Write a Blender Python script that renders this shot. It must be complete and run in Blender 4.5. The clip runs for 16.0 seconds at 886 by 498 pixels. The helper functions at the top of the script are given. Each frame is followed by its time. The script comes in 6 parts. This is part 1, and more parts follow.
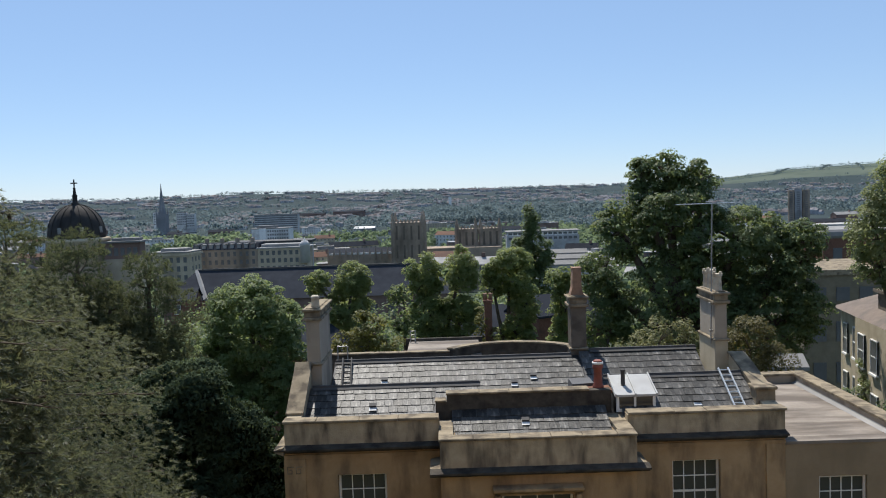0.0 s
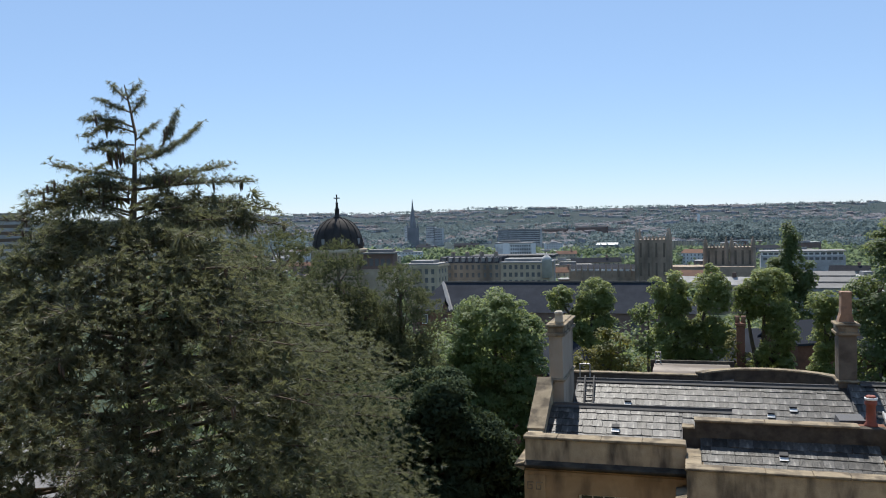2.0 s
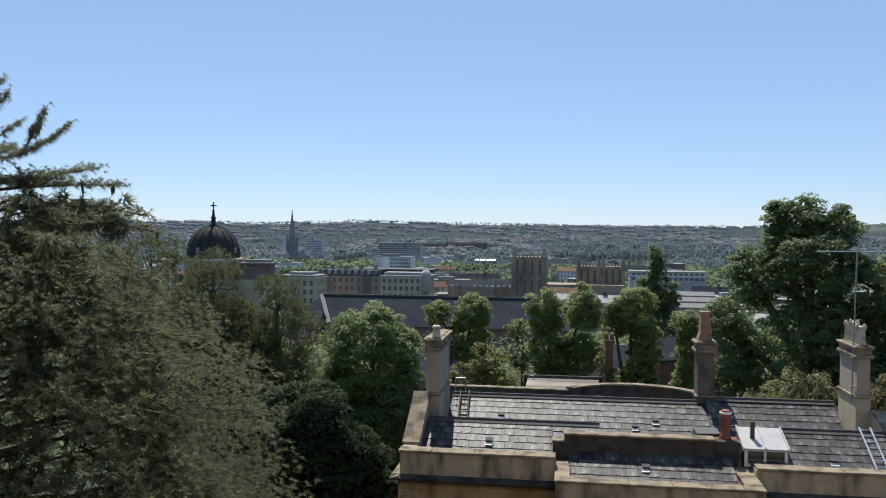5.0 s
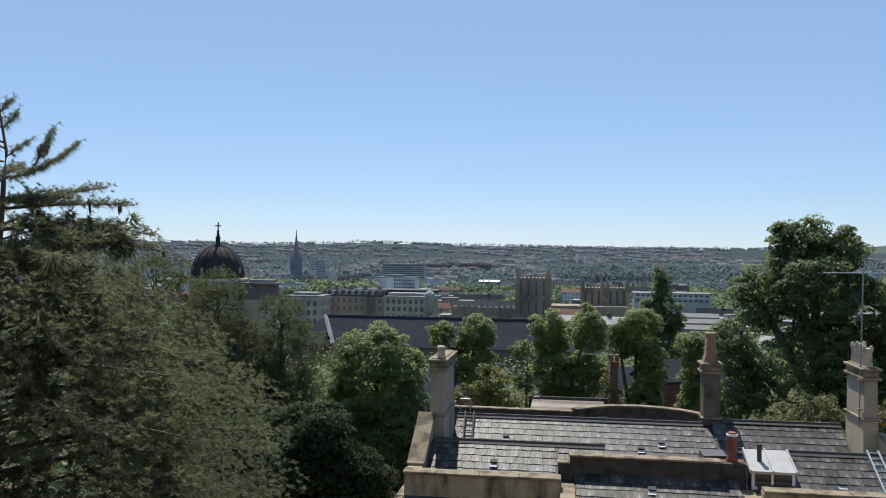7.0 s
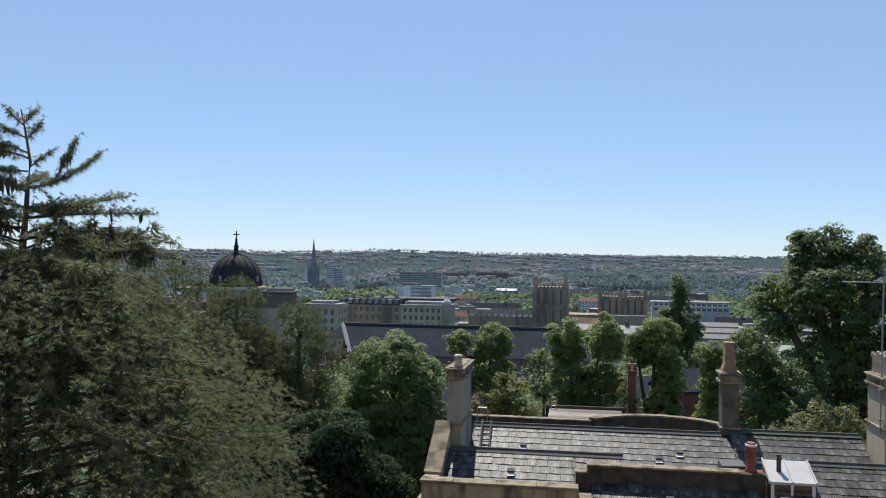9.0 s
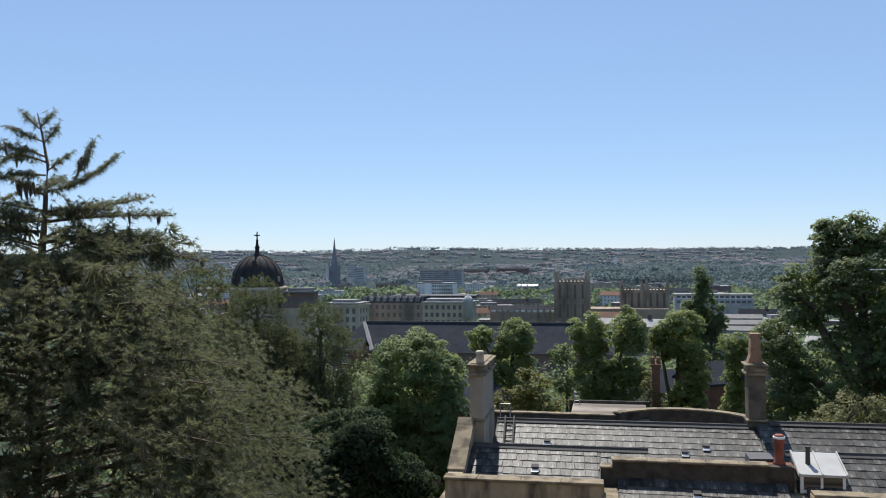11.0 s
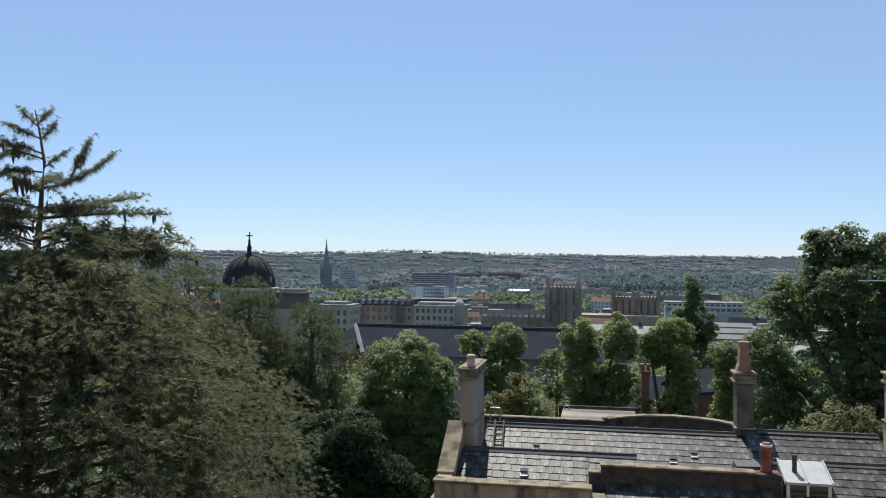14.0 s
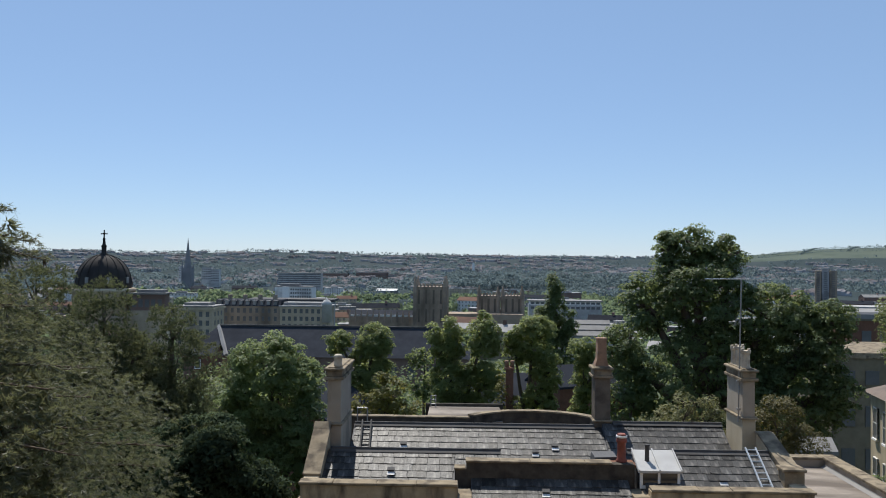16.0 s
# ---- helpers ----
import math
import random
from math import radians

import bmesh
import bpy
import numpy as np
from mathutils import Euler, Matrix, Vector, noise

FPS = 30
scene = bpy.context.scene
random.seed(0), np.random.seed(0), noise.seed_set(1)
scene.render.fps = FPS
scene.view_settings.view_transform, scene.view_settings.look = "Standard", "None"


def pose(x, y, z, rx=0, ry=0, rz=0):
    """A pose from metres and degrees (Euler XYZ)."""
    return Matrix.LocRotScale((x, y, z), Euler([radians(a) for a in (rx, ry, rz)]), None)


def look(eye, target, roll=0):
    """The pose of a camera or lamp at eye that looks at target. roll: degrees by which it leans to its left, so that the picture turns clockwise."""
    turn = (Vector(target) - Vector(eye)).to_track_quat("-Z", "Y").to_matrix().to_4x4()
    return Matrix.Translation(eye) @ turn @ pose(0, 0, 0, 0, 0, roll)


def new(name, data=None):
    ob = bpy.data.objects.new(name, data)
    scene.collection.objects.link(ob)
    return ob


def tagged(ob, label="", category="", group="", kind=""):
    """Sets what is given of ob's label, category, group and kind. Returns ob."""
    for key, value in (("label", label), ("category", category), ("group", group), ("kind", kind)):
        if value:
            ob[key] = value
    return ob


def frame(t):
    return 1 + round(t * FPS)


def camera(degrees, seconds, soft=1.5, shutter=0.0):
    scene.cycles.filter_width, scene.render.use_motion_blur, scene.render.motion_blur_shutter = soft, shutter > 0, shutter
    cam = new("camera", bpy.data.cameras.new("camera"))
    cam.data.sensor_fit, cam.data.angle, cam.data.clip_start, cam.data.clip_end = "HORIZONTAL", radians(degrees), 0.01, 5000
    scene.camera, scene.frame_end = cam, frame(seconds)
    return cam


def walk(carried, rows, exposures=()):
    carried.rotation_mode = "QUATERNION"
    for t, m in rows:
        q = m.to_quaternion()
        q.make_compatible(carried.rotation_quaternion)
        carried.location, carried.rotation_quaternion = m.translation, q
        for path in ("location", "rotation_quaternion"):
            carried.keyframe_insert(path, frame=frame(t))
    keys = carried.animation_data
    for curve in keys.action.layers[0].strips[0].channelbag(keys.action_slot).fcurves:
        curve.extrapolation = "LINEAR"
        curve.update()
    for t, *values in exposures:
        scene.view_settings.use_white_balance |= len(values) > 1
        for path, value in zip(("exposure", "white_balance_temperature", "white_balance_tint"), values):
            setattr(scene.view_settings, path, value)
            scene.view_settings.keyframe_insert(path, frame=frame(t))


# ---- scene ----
cam = camera(55.76, 16.0, soft=1.05)
PATH = [
    (0, 0.000, -0.000, 14.000, 86.30, 1.90, -0.00),
    (0.5, -0.023, 0.009, 13.994, 86.50, 1.82, 3.55),
    (1, -0.055, 0.063, 13.986, 86.55, 1.96, 8.18),
    (1.5, -0.106, 0.081, 13.986, 86.90, 1.86, 13.27),
    (2, -0.106, 0.105, 13.991, 87.85, 1.43, 16.48),
    (2.5, -0.107, 0.065, 14.015, 88.28, 0.87, 16.42),
    (3, -0.104, 0.066, 13.996, 88.24, 0.39, 14.99),
    (3.5, -0.107, 0.126, 13.987, 88.16, 0.24, 13.06),
    (4, -0.092, 0.064, 14.002, 88.34, 0.20, 10.53),
    (4.2, -0.085, 0.072, 14.016, 88.41, 0.13, 9.64),
    (6.3, -0.131, -0.026, 13.973, 89.51, -0.63, 7.94),
    (6.5, -0.121, -0.012, 13.993, 89.69, -0.57, 8.17),
    (7, -0.134, 0.026, 13.985, 90.12, -0.58, 8.61),
    (7.5, -0.140, 0.021, 13.975, 90.31, -0.45, 9.30),
    (8, -0.136, 0.008, 13.981, 90.53, -0.41, 9.96),
    (8.5, -0.132, 0.021, 13.981, 90.71, -0.49, 9.95),
    (9, -0.129, -0.039, 13.992, 90.69, -0.62, 9.77),
    (9.5, -0.132, 0.010, 13.986, 90.60, -0.45, 9.76),
    (10, -0.129, 0.024, 13.981, 90.54, 0.03, 10.48),
    (10.2, -0.124, 0.128, 13.975, 90.55, 0.56, 10.91),
    (12.5, -0.127, 0.032, 13.960, 90.41, 0.10, 11.69),
    (13, -0.125, 0.001, 13.966, 90.55, -0.01, 11.70),
    (13.5, -0.127, -0.003, 13.966, 90.66, -0.28, 11.24),
    (14, -0.133, -0.006, 13.964, 90.73, -0.48, 10.62),
    (14.5, -0.129, -0.022, 13.960, 90.58, -0.55, 9.12),
    (15, -0.127, -0.008, 13.950, 90.33, -0.28, 5.69),
    (15.5, -0.118, -0.002, 13.963, 90.51, -0.15, 2.55),
    (16, -0.120, -0.002, 13.958, 90.78, -0.50, 1.61),
]
walk(cam, [(r[0], pose(*r[1:])) for r in PATH],
     exposures=[(0.0, 0.33), (1.5, 0.44), (2.5, 0.41), (4.2, 0.37), (7.0, 0.29), (9.0, 0.34), (12.5, 0.35), (14.5, 0.33), (16.0, 0.18)])


# ---- world and sun ----
SUN_AZ, SUN_EL = radians(-17.0), radians(57.0)      # azimuth measured from straight ahead, minus is left
sun_dir = Vector((math.sin(SUN_AZ) * math.cos(SUN_EL), math.cos(SUN_AZ) * math.cos(SUN_EL), math.sin(SUN_EL)))
world = bpy.data.worlds.new("world")
scene.world = world
world.use_nodes = True
wn = world.node_tree
wn.nodes.clear()
sky = wn.nodes.new("ShaderNodeTexSky")
sky.sky_type = 'NISHITA'
sky.sun_disc = False
sky.sun_elevation = SUN_EL
sky.sun_rotation = SUN_AZ
sky.altitude = 60
sky.air_density, sky.dust_density, sky.ozone_density = 0.8, 0.0, 3.0
wbg = wn.nodes.new("ShaderNodeBackground")
wbg.inputs["Strength"].default_value = 0.088
wout = wn.nodes.new("ShaderNodeOutputWorld")
tint = wn.nodes.new("ShaderNodeMix")
tint.data_type, tint.blend_type = 'RGBA', 'MULTIPLY'
tint.inputs["Factor"].default_value = 1.0
tint.inputs["B"].default_value = (0.985, 0.985, 1.045, 1)
haze = wn.nodes.new("ShaderNodeMix")          # thin even summer haze over the whole sky
haze.data_type = 'RGBA'
haze.inputs["Factor"].default_value = 0.45
haze.inputs["B"].default_value = (3.7, 5.7, 8.6, 1)
wn.links.new(sky.outputs[0], tint.inputs["A"])
wn.links.new(tint.outputs["Result"], haze.inputs["A"])
wn.links.new(haze.outputs["Result"], wbg.inputs["Color"])
wn.links.new(wbg.outputs[0], wout.inputs["Surface"])
sun_data = bpy.data.lights.new("sun", 'SUN')
sun_data.energy = 5.0
sun_data.angle = radians(0.53)
sun_data.color = (1.0, 0.95, 0.87)
sun_ob = new("sun", sun_data)
sun_ob.matrix_world = look(sun_dir * 300, (0, 0, 0))

# ---- materials ----


def surf(name, c1, c2, scale=2.0, c3=None, scale3=0.4, amount3=0.6, stretch=(1, 1, 1), rough=0.8, bump=0.3, bscale=40.0,
         metal=0.0, vary=0.0, island=False, spec=0.4, low3=0.5, high3=0.68):
    """Principled surface: two noise scales between two colours, stains of a third, relief, a random tone for each piece."""
    m = bpy.data.materials.new(name)
    m.use_nodes = True
    n, link = m.node_tree.nodes, m.node_tree.links
    p = n["Principled BSDF"]
    p.inputs["Metallic"].default_value = metal
    p.inputs["Specular IOR Level"].default_value = spec
    co = n.new("ShaderNodeTexCoord")
    mp = n.new("ShaderNodeMapping")
    mp.inputs["Scale"].default_value = stretch
    link.new(co.outputs["Object"], mp.inputs["Vector"])
    n1 = n.new("ShaderNodeTexNoise")
    n1.inputs["Scale"].default_value, n1.inputs["Detail"].default_value, n1.inputs["Roughness"].default_value = scale, 6, 0.65
    link.new(co.outputs["Object"], n1.inputs["Vector"])
    r1 = n.new("ShaderNodeMapRange")
    r1.inputs["From Min"].default_value, r1.inputs["From Max"].default_value = 0.3, 0.7
    link.new(n1.outputs["Fac"], r1.inputs["Value"])
    mix = n.new("ShaderNodeMix")
    mix.data_type = 'RGBA'
    mix.inputs["A"].default_value, mix.inputs["B"].default_value = (*c1, 1), (*c2, 1)
    link.new(r1.outputs[0], mix.inputs["Factor"])
    colour = mix.outputs["Result"]
    if c3:
        n2 = n.new("ShaderNodeTexNoise")
        n2.inputs["Scale"].default_value, n2.inputs["Detail"].default_value = scale3, 7
        link.new(mp.outputs[0], n2.inputs["Vector"])
        r2 = n.new("ShaderNodeMapRange")
        r2.inputs["From Min"].default_value, r2.inputs["From Max"].default_value = low3, high3
        r2.inputs["To Max"].default_value = amount3
        link.new(n2.outputs["Fac"], r2.inputs["Value"])
        mix2 = n.new("ShaderNodeMix")
        mix2.data_type = 'RGBA'
        mix2.inputs["B"].default_value = (*c3, 1)
        link.new(r2.outputs[0], mix2.inputs["Factor"])
        link.new(colour, mix2.inputs["A"])
        colour = mix2.outputs["Result"]
    if vary:
        if island:
            ob_info = n.new("ShaderNodeNewGeometry")
            rnd = ob_info.outputs["Random Per Island"]
        else:
            ob_info = n.new("ShaderNodeObjectInfo")
            rnd = ob_info.outputs["Random"]
        r3 = n.new("ShaderNodeMapRange")
        r3.inputs["To Min"].default_value, r3.inputs["To Max"].default_value = 1 - vary, 1 + vary
        link.new(rnd, r3.inputs["Value"])
        hsv = n.new("ShaderNodeHueSaturation")
        link.new(r3.outputs[0], hsv.inputs["Value"])
        link.new(colour, hsv.inputs["Color"])
        colour = hsv.outputs["Color"]
    link.new(colour, p.inputs["Base Color"])
    rr = n.new("ShaderNodeMapRange")
    rr.inputs["To Min"].default_value, rr.inputs["To Max"].default_value = max(0.02, rough - 0.12), min(1, rough + 0.12)
    link.new(n1.outputs["Fac"], rr.inputs["Value"])
    link.new(rr.outputs[0], p.inputs["Roughness"])
    if bump:
        n3 = n.new("ShaderNodeTexNoise")
        n3.inputs["Scale"].default_value, n3.inputs["Detail"].default_value = bscale, 5
        link.new(co.outputs["Object"], n3.inputs["Vector"])
        b = n.new("ShaderNodeBump")
        b.inputs["Strength"].default_value, b.inputs["Distance"].default_value = bump, 0.02
        link.new(n3.outputs["Fac"], b.inputs["Height"])
        link.new(b.outputs[0], p.inputs["Normal"])
    return m


def leafy(name, c1, c2, through_colour, share=0.35, scale=0.6, rough=0.58, vary=0.3):
    """Leaf surface: gloss and diffuse with some light passing through the leaf."""
    m = bpy.data.materials.new(name)
    m.use_nodes = True
    n, link = m.node_tree.nodes, m.node_tree.links
    p, out = n["Principled BSDF"], n["Material Output"]
    p.inputs["Roughness"].default_value = rough
    p.inputs["Specular IOR Level"].default_value = 0.25 if rough < 0.7 else 0.1
    co = n.new("ShaderNodeTexCoord")
    n1 = n.new("ShaderNodeTexNoise")
    n1.inputs["Scale"].default_value, n1.inputs["Detail"].default_value = scale, 4
    link.new(co.outputs["Object"], n1.inputs["Vector"])
    r1 = n.new("ShaderNodeMapRange")
    r1.inputs["From Min"].default_value, r1.inputs["From Max"].default_value = 0.35, 0.65
    link.new(n1.outputs["Fac"], r1.inputs["Value"])
    mix = n.new("ShaderNodeMix")
    mix.data_type = 'RGBA'
    mix.inputs["A"].default_value, mix.inputs["B"].default_value = (*c1, 1), (*c2, 1)
    link.new(r1.outputs[0], mix.inputs["Factor"])
    geo = n.new("ShaderNodeNewGeometry")
    r3 = n.new("ShaderNodeMapRange")
    r3.inputs["To Min"].default_value, r3.inputs["To Max"].default_value = 1 - vary, 1 + vary
    link.new(geo.outputs["Random Per Island"], r3.inputs["Value"])
    hsv = n.new("ShaderNodeHueSaturation")
    link.new(r3.outputs[0], hsv.inputs["Value"])
    link.new(mix.outputs["Result"], hsv.inputs["Color"])
    link.new(hsv.outputs["Color"], p.inputs["Base Color"])
    tr = n.new("ShaderNodeBsdfTranslucent")
    tr.inputs["Color"].default_value = (*through_colour, 1)
    ms = n.new("ShaderNodeMixShader")
    ms.inputs["Fac"].default_value = share
    link.new(p.outputs[0], ms.inputs[1])
    link.new(tr.outputs[0], ms.inputs[2])
    link.new(ms.outputs[0], out.inputs["Surface"])
    return m


BATH = surf("bath_stone", (0.345, 0.232, 0.128), (0.46, 0.325, 0.19), 1.6, (0.15, 0.105, 0.068), 2.0, 0.85, (1, 1, 0.3), 0.9, 0.3, 30, spec=0.15, low3=0.46, high3=0.66)
PARAPET = surf("weathered_parapet_stone", (0.36, 0.29, 0.195), (0.50, 0.41, 0.28), 3.0, (0.07, 0.06, 0.05), 2.6, 0.88, (1, 1, 0.28), 0.92, 0.45, 25, spec=0.15, low3=0.46, high3=0.68)
COPING = surf("coping_stone", (0.20, 0.162, 0.112), (0.31, 0.256, 0.18), 3.0, (0.085, 0.07, 0.055), 2.5, 0.8, (1, 1, 1), 0.92, 0.4, 30, spec=0.12, low3=0.46, high3=0.62)
RENDER = surf("cement_render", (0.30, 0.255, 0.20), (0.38, 0.33, 0.265), 1.2, (0.16, 0.135, 0.105), 1.6, 0.7, (1, 1, 0.4), 0.92, 0.25, 40, spec=0.15)
CREAM = surf("cream_render", (0.38, 0.32, 0.22), (0.46, 0.39, 0.28), 1.5, (0.28, 0.23, 0.15), 1.2, 0.5, (1, 1, 0.4), 0.9, 0.2, 40, spec=0.2)
SLATE = surf("welsh_slate", (0.031, 0.031, 0.031), (0.070, 0.068, 0.065), 7.0, (0.19, 0.18, 0.165), 9.0, 0.6, (1, 0.25, 1), 0.48, 0.5, 30, vary=0.6, spec=0.23)
SLATE_BED = surf("roof_underlay", (0.05, 0.05, 0.055), (0.08, 0.08, 0.085), 5.0, rough=0.7)
LEAD = surf("lead_sheet", (0.055, 0.053, 0.053), (0.095, 0.092, 0.09), 4.0, (0.035, 0.034, 0.034), 2.0, 0.5, rough=0.75, bump=0.15, spec=0.2)
FLASHING = surf("pale_flashing", (0.55, 0.55, 0.55), (0.68, 0.68, 0.67), 6.0, (0.35, 0.35, 0.35), 3.0, 0.5, rough=0.5)
WHITE = surf("white_paint", (0.74, 0.73, 0.70), (0.80, 0.79, 0.77), 4.0, (0.55, 0.53, 0.48), 2.0, 0.4, rough=0.5, bump=0.1)
HATCH = surf("grey_white_paint", (0.34, 0.34, 0.34), (0.43, 0.43, 0.42), 3.0, (0.24, 0.23, 0.22), 1.5, 0.5, rough=0.65, bump=0.1, spec=0.3)
FELT = surf("flat_roof_felt", (0.18, 0.155, 0.13), (0.33, 0.285, 0.24), 1.2, (0.11, 0.09, 0.075), 0.8, 0.9, (0.4, 1.8, 1), 0.85, 0.2, 30, spec=0.2, low3=0.44, high3=0.62)
# soot on the cornices; also stands in for shade on the rear parapets
SOOT_SHADE = surf("soot_and_shade_stone", (0.045, 0.040, 0.036), (0.10, 0.088, 0.072), 3.0, (0.02, 0.019, 0.018), 2.0, 0.7, rough=0.95, bump=0.4, spec=0.08)
# dark brown stone; on the middle chimney it stands in for shade
DARK_BROWN = surf("dark_brown_stone", (0.12, 0.10, 0.08), (0.19, 0.16, 0.125), 3.0, (0.06, 0.05, 0.042), 2.0, 0.7, rough=0.95, bump=0.4, spec=0.1)
WING = surf("wing_stone", (0.26, 0.195, 0.125), (0.32, 0.245, 0.16), 1.3, (0.22, 0.17, 0.11), 1.6, 0.6, (1, 1, 0.4), 0.92, 0.25, 40, spec=0.15)
TERRACOTTA = surf("terracotta", (0.20, 0.052, 0.036), (0.27, 0.078, 0.048), 6.0, (0.12, 0.05, 0.04), 5.0, 0.6, rough=0.7, bump=0.15)
CLAY = surf("weathered_clay", (0.24, 0.14, 0.09), (0.32, 0.20, 0.13), 6.0, (0.10, 0.07, 0.05), 4.0, 0.6, rough=0.85)
BUFF = surf("buff_clay", (0.42, 0.36, 0.28), (0.52, 0.46, 0.36), 6.0, (0.22, 0.18, 0.14), 4.0, 0.6, rough=0.85)
BRICK = surf("old_red_brick", (0.13, 0.065, 0.045), (0.20, 0.105, 0.072), 8.0, (0.07, 0.045, 0.035), 0.8, 0.6, rough=0.9, spec=0.15)
ALU = surf("aluminium", (0.60, 0.60, 0.58), (0.70, 0.70, 0.68), 8.0, rough=0.35, metal=0.8, bump=0.05)
STEEL = surf("grey_steel", (0.22, 0.22, 0.22), (0.32, 0.32, 0.31), 8.0, rough=0.5, metal=0.5, bump=0.05)
# near-black stands in for the dark of unlit rooms and vent openings
DARK = surf("unlit_opening_black", (0.012, 0.012, 0.013), (0.02, 0.02, 0.02), 5.0, rough=0.8, bump=0)
CONE = surf("pine_cone", (0.055, 0.04, 0.032), (0.10, 0.075, 0.055), 20.0, rough=0.8, bump=0.5, bscale=60)
BARK = surf("bark", (0.07, 0.055, 0.04), (0.12, 0.095, 0.07), 10.0, (0.16, 0.15, 0.11), 2.0, 0.4, (1, 1, 0.3), 0.95, 0.8, 15)
# limestone, render, concrete and brick below are lightened in place of distance haze
BATH_FAR = surf("far_limestone", (0.40, 0.33, 0.24), (0.54, 0.46, 0.34), 0.35, (0.16, 0.13, 0.10), 0.15, 0.7, (1, 1, 0.3), 0.9, 0, spec=0.1)
PALE_FAR = surf("far_pale_render", (0.52, 0.51, 0.49), (0.68, 0.67, 0.65), 0.3, (0.24, 0.225, 0.21), 0.1, 0.6, rough=0.9, bump=0, vary=0.3, spec=0.1)
GREY_FAR = surf("far_concrete", (0.28, 0.28, 0.28), (0.40, 0.395, 0.39), 0.3, (0.12, 0.115, 0.11), 0.1, 0.6, rough=0.9, bump=0, vary=0.3, spec=0.1)
BRICK_FAR = surf("far_brick", (0.20, 0.135, 0.115), (0.28, 0.19, 0.155), 0.4, (0.09, 0.06, 0.05), 0.1, 0.6, rough=0.9, bump=0, vary=0.3, spec=0.1)
GOTHIC = surf("dark_gothic_stone", (0.27, 0.215, 0.165), (0.38, 0.305, 0.235), 0.3, (0.08, 0.068, 0.055), 0.12, 0.7, (1, 1, 0.3), 0.95, 0, spec=0.1)
# spire stone is paled so its colour carries the haze
SPIRE_STONE = surf("hazed_spire_stone", (0.20, 0.20, 0.21), (0.28, 0.275, 0.275), 0.1, (0.14, 0.14, 0.15), 0.05, 0.6, rough=0.95, bump=0, spec=0.1)
SLATE_FAR = surf("far_slate_roof", (0.024, 0.027, 0.034), (0.040, 0.044, 0.053), 0.6, (0.022, 0.024, 0.03), 0.25, 0.6, (1, 1, 1), 0.9, 0.1, 8, vary=0.25, spec=0.03)
ROOF_PALE = surf("far_pale_roof", (0.21, 0.205, 0.20), (0.32, 0.31, 0.30), 0.3, (0.14, 0.135, 0.13), 0.1, 0.6, rough=0.8, bump=0, vary=0.35, spec=0.15)
TILE_FAR = surf("far_tile_roof", (0.13, 0.075, 0.055), (0.18, 0.105, 0.075), 0.5, (0.09, 0.06, 0.05), 0.1, 0.6, rough=0.9, bump=0, vary=0.2, spec=0.1)
DOME_LEAD = surf("dark_dome_lead", (0.028, 0.026, 0.026), (0.05, 0.045, 0.042), 0.8, (0.02, 0.018, 0.018), 0.5, 0.7, (1, 1, 0.3), 0.8, 0.2, 4, spec=0.15)
TOWN = surf("far_town_walls", (0.20, 0.20, 0.21), (0.50, 0.50, 0.51), 0.02, (0.22, 0.14, 0.11), 0.03, 0.8, rough=0.9, bump=0, vary=0.3, island=True, spec=0.1)
# roof greys lean blue to stand in for distance haze
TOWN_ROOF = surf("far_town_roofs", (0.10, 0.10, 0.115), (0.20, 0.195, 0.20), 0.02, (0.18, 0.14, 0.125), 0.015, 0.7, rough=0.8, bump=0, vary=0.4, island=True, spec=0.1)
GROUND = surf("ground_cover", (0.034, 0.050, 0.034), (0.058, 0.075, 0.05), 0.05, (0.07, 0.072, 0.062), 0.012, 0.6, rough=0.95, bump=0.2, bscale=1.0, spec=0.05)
# far slope and pasture colours are blued to stand in for haze
FAR_GROUND = surf("hazed_slope_cover", (0.032, 0.047, 0.052), (0.050, 0.066, 0.068), 0.01, (0.06, 0.068, 0.072), 0.004, 0.6, rough=0.95, bump=0, spec=0.03)
FIELD = surf("pasture", (0.070, 0.092, 0.078), (0.105, 0.125, 0.098), 0.004, (0.05, 0.07, 0.055), 0.006, 0.8, rough=0.95, bump=0, spec=0.05)

# opaque panes: the grey of reflections is put into the base colour
glass = bpy.data.materials.new("window_glass")
glass.use_nodes = True
gp = glass.node_tree.nodes["Principled BSDF"]
gp.inputs["Base Color"].default_value = (0.06, 0.058, 0.054, 1)
gp.inputs["Roughness"].default_value = 0.06
gp.inputs["Specular IOR Level"].default_value = 0.6

far_glass = surf("far_window_glass", (0.075, 0.076, 0.078), (0.13, 0.13, 0.13), 0.5, rough=0.35, bump=0, spec=0.5)
L_CHESTNUT = leafy("chestnut_leaves", (0.058, 0.092, 0.037), (0.118, 0.16, 0.064), (0.42, 0.50, 0.17), 0.36)
L_LIME = leafy("lime_leaves", (0.072, 0.104, 0.040), (0.135, 0.168, 0.066), (0.50, 0.55, 0.18), 0.38)
L_DARK = leafy("sycamore_leaves", (0.046, 0.074, 0.034), (0.090, 0.122, 0.052), (0.36, 0.43, 0.15), 0.33)
L_YEW = leafy("yew_sprays", (0.034, 0.052, 0.030), (0.058, 0.080, 0.042), (0.09, 0.12, 0.05), 0.25, rough=0.9)
L_PINE = leafy("pine_needles", (0.064, 0.072, 0.053), (0.124, 0.132, 0.089), (0.28, 0.295, 0.135), 0.33, 0.5, rough=0.5, vary=0.5)
